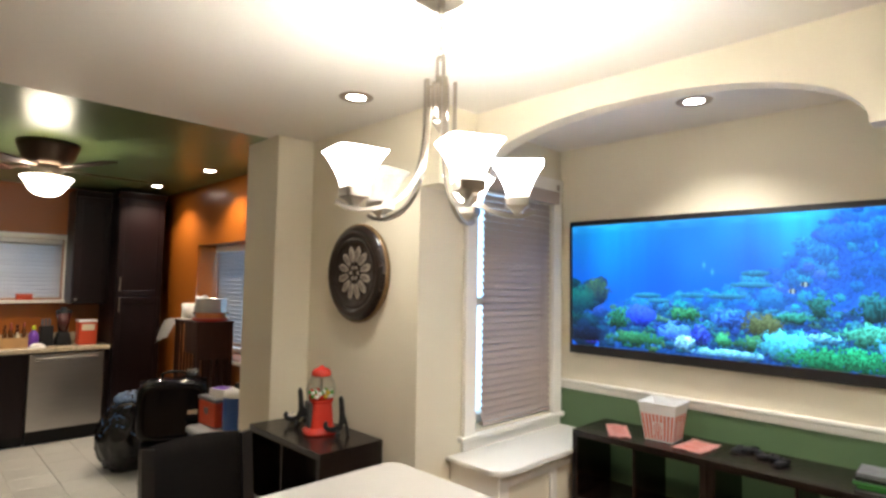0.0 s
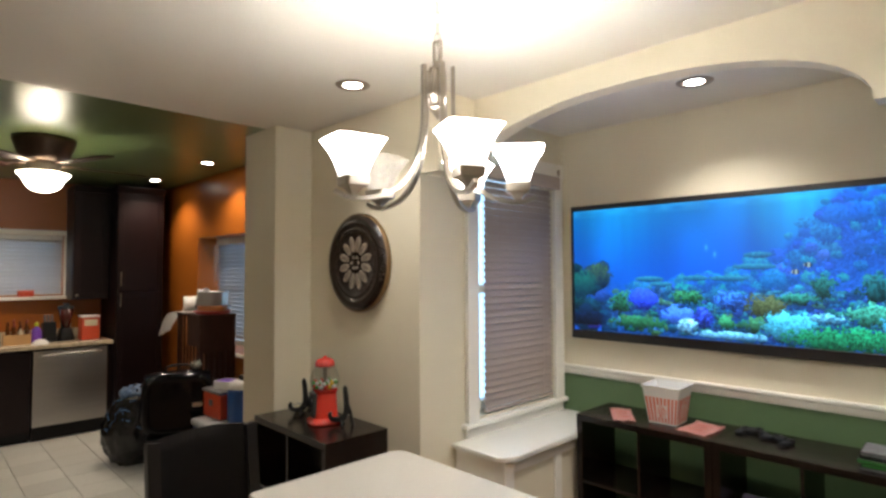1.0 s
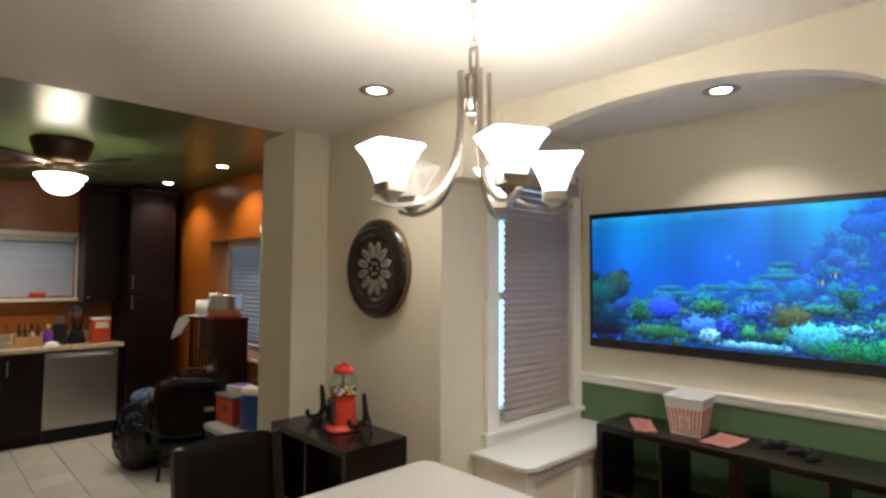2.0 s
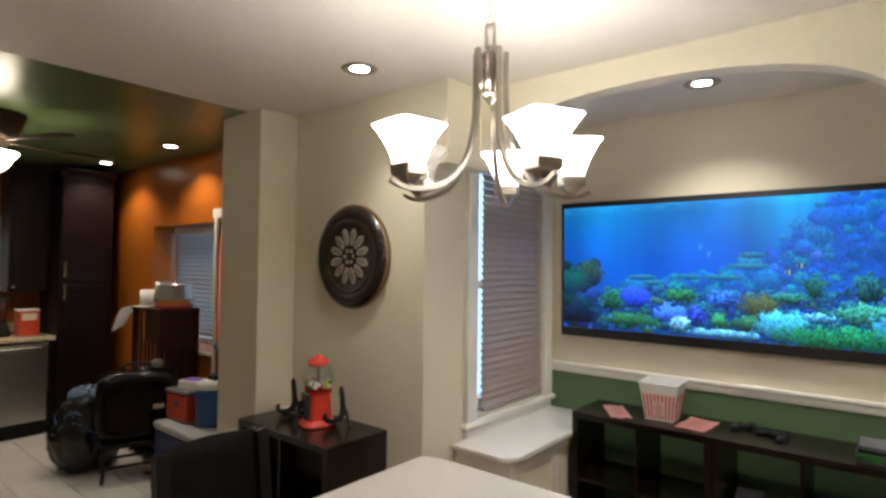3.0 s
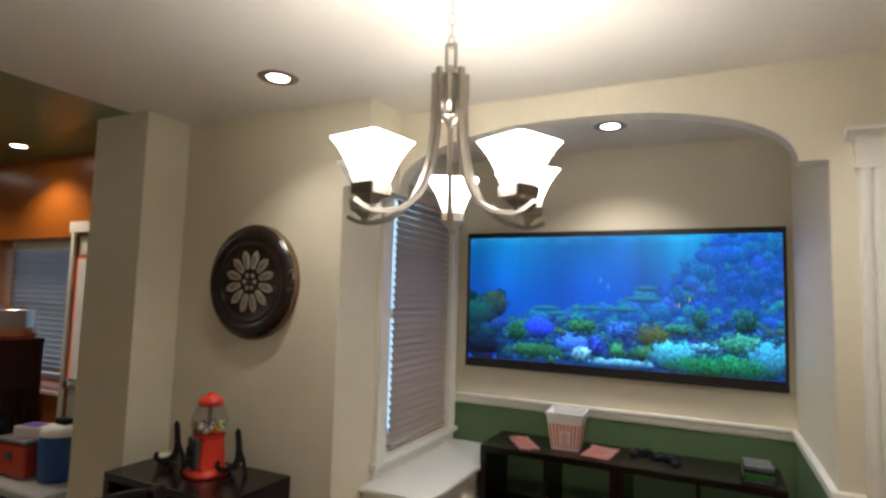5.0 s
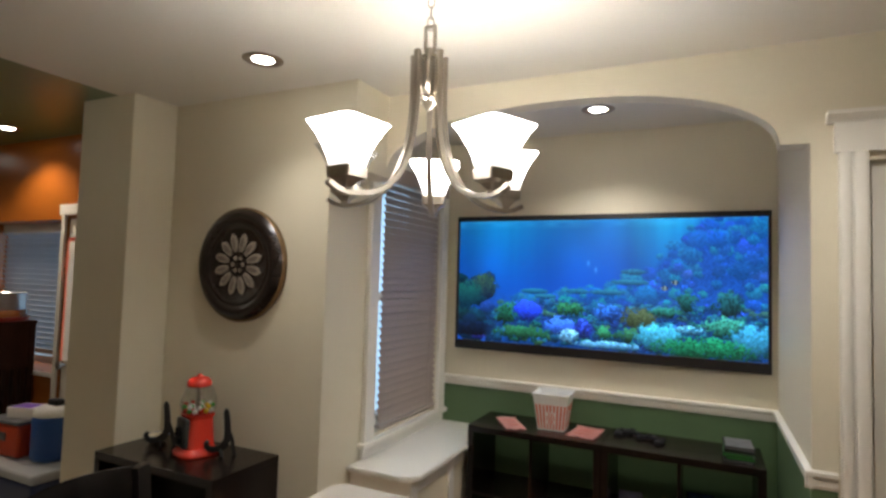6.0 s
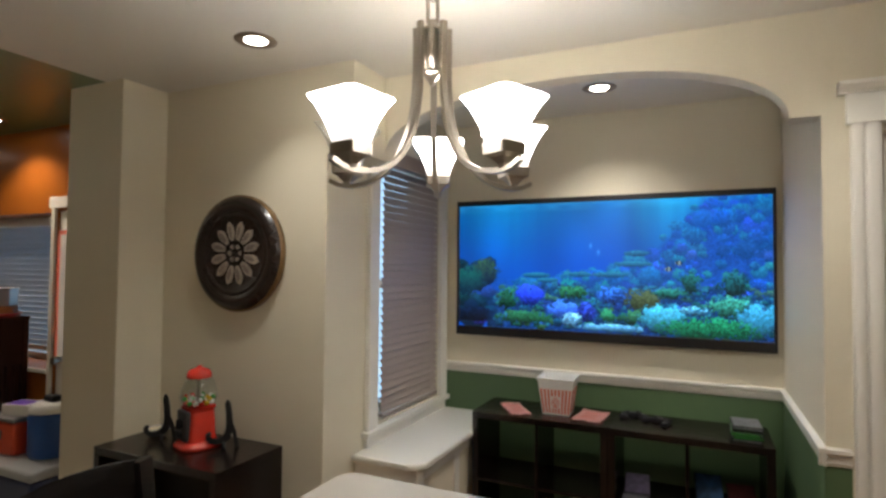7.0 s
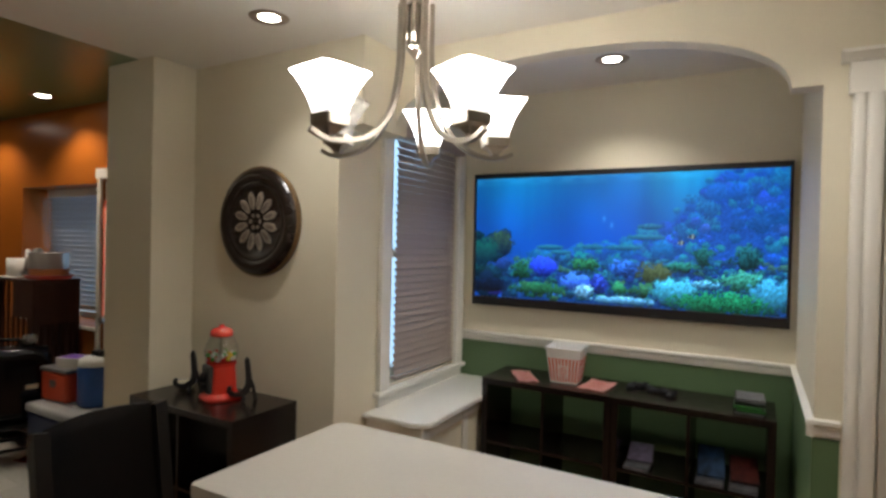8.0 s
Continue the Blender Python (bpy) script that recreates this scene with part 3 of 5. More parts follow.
grit = (smooth_noise(440, 190) * 0.6 + smooth_noise(200, 90) * 0.4)[..., None]
art *= 1 - reef * (1 - (0.70 + 0.58 * grit))
for fu, fv in ((0.715, 0.485), (0.745, 0.53)):  # two striped fish before the reef
    body = np.clip((1 - ((U - fu) / 0.011) ** 2 - ((V - fv) / 0.018) ** 2) / 0.3, 0, 1)[..., None]
    stripe = (np.sin((U - fu) * 520 + 0.6) > 0)[..., None]
    art = art * (1 - body) + body * np.where(stripe, np.array((0.50, 0.42, 0.26)), np.array((0.02, 0.03, 0.06)))
near = np.clip((0.36 - V) / 0.10, 0, 1)[..., None] * np.clip((U - 0.08) / 0.08, 0, 1)[..., None]
grain = np.clip(0.35 + 1.5 * (smooth_noise(380, 165) * 0.55 + smooth_noise(230, 100) * 0.45), 0.3, 1.9)[..., None]
art = art * (1 - near) + near * (1.25 * np.clip(art, 0, 2) ** 1.18 * grain)
gray = art.mean(-1, keepdims=True)
art = art * (1 - 0.10 * reef) + gray * np.array((0.30, 1.0, 1.5)) * 0.10 * reef
art *= np.array((0.46, 0.72, 1.06))
art[..., 2] = np.maximum(art[..., 2], 0.50 * art[..., 1])
art = np.clip(art, 0.001, 1.2)

sx0, sx1, sz0, sz1 = TX0 + BS, TX1 - BS, TZ0 + BB, TZ1 - BT
base_tv = tv.matrix_world.translation
co = np.zeros((PV * PU, 3))
co[:, 0] = (sx0 + (sx1 - sx0) * U).ravel() - base_tv.x
co[:, 1] = TYF + 0.009 - base_tv.y
co[:, 2] = (sz0 + (sz1 - sz0) * V).ravel() - base_tv.z
ids = np.arange(PV * PU).reshape(PV, PU)
quads = np.stack([ids[:-1, :-1], ids[:-1, 1:], ids[1:, 1:], ids[1:, :-1]], -1).reshape(-1, 4)
me = bpy.data.meshes.new("screen")
me.from_pydata(co.tolist(), [], quads.tolist())
att = me.color_attributes.new("picture", "FLOAT_COLOR", "POINT")
att.data.foreach_set("color", np.concatenate([art.reshape(-1, 3), np.ones((PV * PU, 1))], 1).astype(np.float32).ravel())
SCREEN = bpy.data.materials.new("lit_screen")
SCREEN.use_nodes = True
nt = SCREEN.node_tree
pb = nt.nodes["Principled BSDF"]
va = nt.nodes.new("ShaderNodeVertexColor")
va.layer_name = "picture"
pb.inputs["Base Color"].default_value = (0.01, 0.01, 0.01, 1)
pb.inputs["Roughness"].default_value = 0.35
pb.inputs["Specular IOR Level"].default_value = 0.2
nt.links.new(va.outputs["Color"], pb.inputs["Emission Color"])
pb.inputs["Emission Strength"].default_value = 1.1
me.materials.append(SCREEN)
scr = new("screen", me)
scr.parent = tv
tagged(scr, "glowing screen with a blue coral reef picture")


# ---- lamps ----
def can_light(x, y, label):
    t = thing("recessed_light", label, "ceiling light", (x, y, CEIL), group="recessed ceiling lights")
    part("trim_ring", lathe([(0.049, -0.001), (0.056, -0.003), (0.066, -0.007), (0.088, -0.004), (0.092, 0.0)], 32), CANRING, t, "bronzed metal trim ring", True)
    part("lens", lathe([(0, -0.004), (0.044, -0.003), (0.0495, -0.001)], 28), CANGLOW, t, "lit round lamp face")
    return t


# includes the unseen third can, added for its light
for x, y in DINING_CANS:
    can_light(x, y, "lit recessed ceiling light with a metal ring")
for x, y in KITCHEN_CANS:
    can_light(x, y, "lit recessed light in the green kitchen ceiling")

chand = thing("chandelier", "brushed nickel five-arm chandelier with lit square glass shades", "chandelier", (HUB[0], HUB[1], CEIL))
Z = -CEIL
part("canopy", join(box(-0.065, -0.065, -0.022, 0.065, 0.065, 0.0, 0.006), lathe([(0, -0.045), (0.012, -0.045), (0.014, -0.02)], 16)), NICKEL, chand)


def link(z0, z1, turn, w=0.019, r=0.0021):
    zc, hh = (z0 + z1) / 2, (z1 - z0) / 2
    pts = []
    for k in range(17):
        a = 2 * math.pi * k / 16
        px = w / 2 * math.copysign(abs(math.cos(a)) ** 0.6, math.cos(a))
        pz = zc + hh * math.copysign(abs(math.sin(a)) ** 0.8, math.sin(a))
        pts.append((px, 0, pz))
    return moved(sweep(pts, r * 2, r * 2, 6, Vector((0, 1, 0)), cap=False), pose(0, 0, 0, 0, 0, turn))


z = 2.605
k = 0
while z > 2.44:
    part("chain_link", link(z - 0.042 + Z, z + Z, 30 + 90 * k), NICKEL, chand, smooth=True)
    z -= 0.036
    k += 1
part("loop", join(box(-0.02, -0.006, 2.355 + Z, -0.011, 0.006, 2.435 + Z, 0.003), box(0.011, -0.006, 2.355 + Z, 0.02, 0.006, 2.435 + Z, 0.003),
                  box(-0.02, -0.006, 2.426 + Z, 0.02, 0.006, 2.436 + Z, 0.003)), NICKEL, chand, "flat rectangular hanging loop")
part("column", join(lathe([(0, 2.362 + Z), (0.015, 2.362 + Z), (0.015, 2.19 + Z), (0.0, 2.19 + Z)], 20), lathe([(0, 2.345 + Z), (0.030, 2.338 + Z), (0.030, 2.332 + Z), (0, 2.332 + Z)], 20),
                    lathe([(0, 2.225 + Z), (0.030, 2.206 + Z), (0.026, 2.198 + Z), (0.012, 2.182 + Z), (0.0, 2.165 + Z)], 20)), NICKEL, chand)


for k in range(5):
    a = radians(ARMS[k][0] + 36)
    part("spacer_tube", moved(lathe([(0, 2.33 + Z), (0.008, 2.33 + Z), (0.008, 2.215 + Z), (0, 2.215 + Z)], 12), Matrix.Translation((0.026 * math.cos(a), 0.026 * math.sin(a), 0))), NICKEL, chand, smooth=True)


def shade_profile(hw, n=5.0, count=40):
    out = []
    for k in range(count):
        a = 2 * math.pi * k / count
        c, s_ = math.cos(a), math.sin(a)
        out.append((hw * math.copysign(abs(c) ** (2 / n), c), hw * math.copysign(abs(s_) ** (2 / n), s_)))
    return out


def loft(levels, n=5.0, cap_lo=False, cap_hi=False):
    bm = bmesh.new()
    rings = [[bm.verts.new((x, y, z)) for x, y in shade_profile(hw, n)] for z, hw in levels]
    for a, b in zip(rings, rings[1:]):
        m = len(a)
        for i in range(m):
            bm.faces.new((a[i], a[(i + 1) % m], b[(i + 1) % m], b[i]))
    if cap_lo:
        bm.faces.new(rings[0])
    if cap_hi:
        bm.faces.new(rings[-1])
    return bm


for a, reach, twist in ARMS:
    R = pose(0, 0, 0, 0, 0, a)
    pts = [(0.051, 0, 2.345 + Z), (0.051, 0, 2.30 + Z), (0.051, 0, 2.22 + Z)]
    P = [Vector((0.051, 0, 2.20)), Vector((0.056, 0, 2.00)), Vector((0.12, 0, 1.888)), Vector((reach, 0, 1.888))]
    for k in range(15):
        t = k / 14
        q = P[0] * (1 - t) ** 3 + P[1] * 3 * t * (1 - t) ** 2 + P[2] * 3 * t * t * (1 - t) + P[3] * t ** 3
        pts.append((q.x, 0, q.z + Z))
    pts += [(reach + 0.03, 0, 1.894 + Z), (reach + 0.06, 0, 1.908 + Z)]
    arm = part("arm", moved(sweep(pts, 0.013, 0.017, 0, Vector((0, 1, 0))), R), NICKEL, chand, "curved flat nickel arm")
    C = R @ Matrix.Translation((reach, 0, 0)) @ pose(0, 0, 0, 0, 0, twist)
    cup = part("cup", moved(loft([(1.892 + Z, 0.010), (1.902 + Z, 0.012), (1.918 + Z, 0.026), (1.925 + Z, 0.039), (1.952 + Z, 0.041), (1.953 + Z, 0.036)], 9, True, True), C), NICKEL, chand, "square nickel lamp holder")
    lev = [(1.950, 0.036), (1.963, 0.038), (1.982, 0.042), (2.003, 0.049), (2.024, 0.058), (2.046, 0.069), (2.068, 0.084)]
    inner = [(h, w - 0.004) for h, w in reversed(lev)]
    part("shade", moved(loft([(h + Z, w) for h, w in lev + [(2.069, 0.081)] + inner], 8, True), C), SHADE_OFF if a == ARMS[4][0] else SHADE, chand, "unlit frosted flared glass shade" if a == ARMS[4][0] else "lit frosted flared glass shade", True)

fan = thing("ceiling_fan", "dark bronze ceiling fan with a lit glass bowl", "ceiling fan", (FAN[0], FAN[1], CEIL))
part("motor_housing", lathe([(0, 0), (0.20, 0), (0.197, -0.03), (0.16, -0.13), (0.15, -0.17), (0, -0.17)], 40), BRONZE, fan, smooth=True)
part("light_fitter", lathe([(0, -0.17), (0.09, -0.17), (0.11, -0.20), (0.09, -0.225), (0.10, -0.240), (0.11, -0.248), (0.0, -0.248)], 36), NICKEL, fan, "shiny metal light fitter", True)
part("bowl", lathe([(0.163, -0.258), (0.166, -0.262), (0.160, -0.270), (0.140, -0.292), (0.126, -0.318), (0.108, -0.350), (0.080, -0.378), (0.045, -0.392), (0, -0.396)], 40), BOWL, fan, "lit frosted glass bowl", True)
for k in range(5):
    m = pose(0, 0, 0, 0, 0, 20 + 72 * k)
    bl = part("blade", moved(prism([(0.25, -0.05), (0.45, -0.065), (0.66, -0.068), (0.70, -0.04), (0.70, 0.04), (0.66, 0.068), (0.45, 0.065), (0.25, 0.05)], "z", -0.196, -0.188), m @ pose(0, 0, 0, 8)), DARKWOOD, fan, "dark wooden fan blade")
    part("blade_iron", moved(box(0.11, -0.02, -0.192, 0.30, 0.02, -0.184, 0.003), m @ pose(0, 0, 0, 8)), BRONZE, bl)

# ---- wall medallion ----
med = thing("wall_medallion_plaque", "round dark carved wood wall plaque with silver petals", "wall decoration", (-2.740, YM, 1.714))
MR = Matrix.Rotation(radians(90), 4, "X")
part("plate", moved(lathe([(0.0, 0.036), (0.195, 0.036), (0.203, 0.040), (0.207, 0.050), (0.213, 0.050), (0.217, 0.044), (0.225, 0.050), (0.248, 0.058), (0.272, 0.054), (0.290, 0.042), (0.297, 0.030), (0.302, 0.026), (0.302, 0.0), (0, 0)], 72), MR), MEDALLION, med, smooth=True)
part("rim", moved(lathe([(0.299, 0.029), (0.304, 0.029), (0.308, 0.022), (0.308, 0.001), (0.3025, 0.001)], 72), MR), mat("worn_gilt_edge", (0.20, 0.12, 0.05), 0.45, 0.3, 60, 0.1, metal=0.4), med, "worn gilt edge", True)
GROW = Matrix.Diagonal((1.1, 1.1, 1, 1))
for k in range(12):
    a = 30 * k + 15
    pet = []
    for r, w in ((0.062, 0.010), (0.085, 0.018), (0.115, 0.0225), (0.135, 0.0185), (0.143, 0.011), (0.155, 0.0)):
        pet.append((r, w))
    outl = pet + [(r, -w) for r, w in reversed(pet[:-1])]
    b = prism(outl, "z", 0.034, 0.045)
    bmesh.ops.bevel(b, geom=[e for e in b.edges if e.verts[0].co.z > 0.042 and e.verts[1].co.z > 0.042], offset=0.004, segments=2, affect="EDGES")
    pe = part("petal", moved(b, MR @ GROW @ pose(0, 0, 0, 0, 0, a)), PETAL, med)
    grv = prism([(0.075, 0.004), (0.10, 0.011), (0.125, 0.008), (0.135, 0.0), (0.125, -0.008), (0.10, -0.011), (0.075, -0.004)], "z", 0.0445, 0.0462)
    part("petal_groove", moved(grv, MR @ GROW @ pose(0, 0, 0, 0, 0, a)), mat("tarnished_inlay", (0.14, 0.11, 0.085), 0.6, 0.3, 70, 0.2) if k == 0 else bpy.data.materials["tarnished_inlay"], pe)
for k in range(6):
    a = 60 * k
    part("bead", moved(lathe([(0, 0.047), (0.008, 0.045), (0.012, 0.036)], 12), MR @ GROW @ pose(0, 0, 0, 0, 0, a) @ Matrix.Translation((0.034, 0, 0))), PETAL, med)
part("boss", moved(join(lathe([(0, 0.046), (0.008, 0.044), (0.011, 0.036)], 12), lathe([(0.048, 0.036), (0.050, 0.043), (0.056, 0.043), (0.058, 0.036)], 32)), MR), MEDALLION, med, "dark ring and centre bead")


# ---- shelf units ----
def cube_shelf(label, base, group="black cube shelves", w=0.79, h=0.79, d=0.39):
    t = thing("cube_shelf", label, "shelf unit", base, group=group)
    e = 0.038
    part("top", box(-w / 2, -d / 2, h - e, w / 2, d / 2, h, 0.0015, 1), BLACKWOOD, t)
    part("bottom", box(-w / 2, -d / 2, 0.0, w / 2, d / 2, e, 0.0015, 1), BLACKWOOD, t)
    for sx in (-1, 1):
        part("side", box(min(sx * w / 2, sx * (w / 2 - e)), -d / 2, e, max(sx * w / 2, sx * (w / 2 - e)), d / 2, h - e, 0.0015, 1), BLACKWOOD, t)
    part("divider", box(-0.008, -d / 2 + 0.003, e, 0.008, d / 2 - 0.003, h - e), BLACKWOOD, t)
    for sx in (-1, 1):
        x0, x1 = sorted((sx * 0.008, sx * (w / 2 - e)))
        part("shelf", box(x0, -d / 2 + 0.004, h / 2 - 0.008, x1, d / 2 - 0.004, h / 2 + 0.008), BLACKWOOD, t)
    return t


SHY = 3.216
cube_shelf("black-brown open cube shelf below the television", (-1.781 + 0.3925, SHY, 0), d=0.40, w=0.785)
cube_shelf("black-brown open cube shelf holding game cases", (-1.781 + 0.3925 + 0.787, SHY, 0), d=0.40, w=0.785)
cube_shelf("black-brown cube shelf under the gumball machine", (-2.745, 1.806, 0), d=0.40)

TOP = 0.79
# ---- popcorn tub ----
tub = thing("popcorn_tub", "white plastic popcorn tub with red stripes on a shelf", "popcorn tub", (-1.312, 3.235, TOP), 3)


def tapered(h0, w0, h1, w1, cap_lo=True, cap_hi=False):
    bm = bmesh.new()
    a = [bm.verts.new((sx * w0, sy * w0, h0)) for sx, sy in ((-1, -1), (1, -1), (1, 1), (-1, 1))]
    b = [bm.verts.new((sx * w1, sy * w1, h1)) for sx, sy in ((-1, -1), (1, -1), (1, 1), (-1, 1))]
    for i in range(4):
        bm.faces.new((a[i], a[(i + 1) % 4], b[(i + 1) % 4], b[i]))
    if cap_lo:
        bm.faces.new(a)
    if cap_hi:
        bm.faces.new(b)
    return bm


bm = join(tapered(0, 0.078, 0.20, 0.104), tapered(0.20, 0.104, 0.203, 0.111, False), tapered(0.203, 0.111, 0.214, 0.112, False), tapered(0.214, 0.112, 0.214, 0.107, False), tapered(0.004, 0.075, 0.214, 0.107))
part("tub", bm, WHITEPLASTIC, tub)
slope = math.degrees(math.atan2(0.026, 0.20))
for side in range(4):
    M = pose(0, 0, 0, 0, 0, 90 * side)
    for k in range(9):
        u = (k - 4) / 4.6
        lo, hi = 0.008, 0.150
        wl, wh = 0.078 + 0.13 * lo + 0.0008, 0.078 + 0.13 * hi + 0.0008
        b = bmesh.new()
        q = [b.verts.new((u * wl - 0.0050, -wl, lo)), b.verts.new((u * wl + 0.0050, -wl, lo)), b.verts.new((u * wh + 0.0062, -wh, hi)), b.verts.new((u * wh - 0.0062, -wh, hi))]
        r = [b.verts.new(v.co + Vector((0, 0.0006, 0))) for v in q]
        b.faces.new(q)
        b.faces.new(r)
        for i in range(4):
            b.faces.new((q[i], q[(i + 1) % 4], r[(i + 1) % 4], r[i]))
        part("stripe", moved(b, M), REDPRINT, tub)
    lab = moved(box(-0.032, -0.0012, 0.040, 0.032, 0.0, 0.108, 0.0), M @ Matrix.Translation((0, -0.0795, 0)) @ pose(0, 0, 0, slope))
    plate = part("printed_panel", lab, WHITEPAPER, tub)
    for zz, ww in ((0.097, 0.016), (0.084, 0.025), (0.071, 0.027), (0.058, 0.022), (0.047, 0.014)):
        part("print_bar", moved(box(-ww, -0.0020, zz - 0.0035, ww, -0.001, zz + 0.0035), M @ Matrix.Translation((0, -0.0795, 0)) @ pose(0, 0, 0, slope)), REDPRINT, plate)


def paper(x, y, w, d, turn, label):
    t = thing("paper_bag", label, "paper bag", (x, y, TOP), turn, group="pink paper bags")
    bm = bmesh.new()
    n = 10
    grid = [[bm.verts.new((w * (i / n - 0.5), d * (j / n - 0.5), 0.007 + 0.006 * noise.noise(Vector((i * 0.35 + x * 9, j * 0.35, 0))) + 0.006 * (j / n > 0.93))) for i in range(n + 1)] for j in range(n + 1)]
    for j in range(n):
        for i in range(n):
            bm.faces.new((grid[j][i], grid[j][i + 1], grid[j + 1][i + 1], grid[j + 1][i]))
    bmesh.ops.solidify(bm, geom=bm.faces[:], thickness=0.003)
    sheet = part("sheet", bm, PINKPAPER, t, smooth=True)
    for v0 in (-0.22, 0.0, 0.2):
        part("print_bar", box(-w * 0.24, d * v0 - 0.006, 0.0135, w * 0.24, d * v0 + 0.006, 0.0145), REDPRINT, sheet)


paper(-1.555, 3.16, 0.125, 0.27, 33, "flat pink paper bag with red print")
paper(-1.113, 3.19, 0.165, 0.24, -6, "flat pink paper bag with red print")


def controller(x, y, turn):
    t = thing("game_controller", "black plastic game controller lying on the shelf", "controller", (x, y, TOP), turn, group="game controllers")
    body = join(box(-0.06, -0.035, 0.006, 0.06, 0.035, 0.040, 0.016, 3), moved(box(-0.022, -0.05, 0.0, 0.022, 0.04, 0.034, 0.015, 3), pose(-0.058, -0.035, 0.0, 0, 0, -22)), moved(box(-0.022, -0.05, 0.0, 0.022, 0.04, 0.034, 0.015, 3), pose(0.058, -0.035, 0.0, 0, 0, 22)))
    part("body", moved(body, Matrix.Diagonal((0.9, 0.9, 0.62, 1))), BLACKPLASTIC, t, smooth=True)
    for x_ in (-0.028, 0.028):
        part("stick", moved(lathe([(0.006, 0.020), (0.006, 0.030), (0.010, 0.031), (0.010, 0.034), (0, 0.035)], 14), Matrix.Translation((x_, -0.012, 0))), BLACKPLASTIC, t)
    for dx, dy in ((0, 0.01), (0.01, 0), (0, -0.01), (-0.01, 0)):
        part("button", moved(lathe([(0.0045, 0.020), (0.0045, 0.027), (0, 0.028)], 10), Matrix.Translation((0.043 + dx, 0.012 + dy, 0))), BLACKPLASTIC, t)


controller(-0.90, 3.33, 20)
controller(-0.735, 3.26, -35)
cable = thing("game_cable", "thin black cable lying beside the game controllers", "cable", (-0.85, 3.3, TOP))
part("cord", sweep([(-0.12 + 0.24 * k / 24, 0.05 * math.sin(k * 0.8) + 0.02 * math.sin(k * 2.1), 0.004) for k in range(25)], 0.006, 0.006, 6), BLACKPLASTIC, cable, smooth=True)


def case(base, turn, mats, label, tilt=(0, 0), group="game cases"):
    t = thing("game_case", label, "game case", base, turn, group=group)
    t.matrix_world = pose(*base, tilt[0], tilt[1], turn)
    part("shell", box(-0.068, -0.095, 0.0, 0.068, 0.095, 0.0145, 0.002, 1), mats[0], t)
    part("cover_print", box(-0.062, -0.090, 0.0146, 0.064, 0.090, 0.0154), mats[1], t)
    part("spine_print", box(-0.064, -0.0962, 0.002, 0.064, -0.0948, 0.0125), mats[2], t)
    return t


stack = [(CLEAR, GREYPRINT, GREYPRINT), (BLACKPLASTIC, GREYPRINT, GREYPRINT), (BLACKPLASTIC, GREENPRINT, GREENPRINT), (BLACKPLASTIC, GREENPRINT, GREENPRINT), (BLACKPLASTIC, GREYPRINT, BLACKPLASTIC), (BLACKPLASTIC, GREYPRINT, GREYPRINT)]
for k, ms in enumerate(stack[1:]):
    case((-0.328 + 0.006 * math.sin(k * 2.3), 3.155 + 0.006 * math.cos(k * 1.7), TOP + 0.0158 * k), 2 * math.sin(k * 1.9), ms, ("black", "green", "green", "black", "grey")[k] + " game case lying in a stack on the shelf")
BLUEPRINT = mat("blue_and_orange_print", (0.02, 0.05, 0.11), 0.35, 0.9, 30, 0.0, coarse=22)
LILAC = mat("lilac_print", (0.14, 0.11, 0.18), 0.35, 0.4, 40, 0.0, coarse=24)
for x, ms, n_, up in ((-0.86, (BLACKPLASTIC, LILAC, GREYPRINT), "lilac", 14), (-0.50, (BLACKPLASTIC, BLUEPRINT, BLUEPRINT), "blue", 38), (-0.345, (BLACKPLASTIC, mat("dark_red_print", (0.06, 0.012, 0.01), 0.4, 0.5, 40, 0.0, coarse=24), BLACKPLASTIC), "dark red", 24)):
    case((x, 3.13, 0.4035), 0, (BLACKPLASTIC, GREYPRINT, GREYPRINT), "black game case lying inside the cube shelf")
    case((x, 3.11 + 0.095 * math.cos(radians(up)), 0.4197 + 0.0965 * math.sin(radians(up))), 5, ms, n_ + " game case leaning inside the cube shelf", (up, 0))

# ---- gumball machine ----
gum = thing("gumball_machine", "red gumball machine with a glass globe", "gumball machine", (-2.712, 1.83, TOP), -108)
part("base", loft([(0.0, 0.096), (0.008, 0.100), (0.020, 0.098), (0.032, 0.080), (0.036, 0.070)], 3.0, True, True), REDPLASTIC, gum, smooth=True)
part("body", loft([(0.036, 0.070), (0.05, 0.068), (0.17, 0.060), (0.182, 0.066), (0.190, 0.068)], 4.5, True, True), REDPLASTIC, gum)
plate = part("coin_plate", box(0.055, -0.050, 0.040, 0.082, 0.050, 0.178, 0.008), mat("dark_grey_metal", (0.07, 0.07, 0.07), 0.4, 0.15, 60, 0.02, metal=0.6), gum, "dark grey metal coin plate")
part("crank", moved(join(lathe([(0, 0), (0.024, 0), (0.024, 0.010), (0.0, 0.012)], 20), box(-0.022, -0.005, 0.010, 0.022, 0.005, 0.022, 0.003)), Matrix.Translation((0.082, 0, 0.12)) @ pose(0, 0, 0, 0, 90)), BLACKPLASTIC, plate)
part("chute", box(0.070, -0.020, 0.062, 0.098, 0.020, 0.088, 0.004), BLACKPLASTIC, plate)
globe = part("globe", lathe([(0.060, 0.192), (0.076, 0.203), (0.085, 0.230), (0.083, 0.262), (0.071, 0.295), (0.056, 0.325), (0.0545, 0.325), (0.0695, 0.295), (0.0815, 0.262), (0.0835, 0.230), (0.0745, 0.204), (0.0585, 0.194)], 36), CLEAR, gum, "clear glass globe", True)
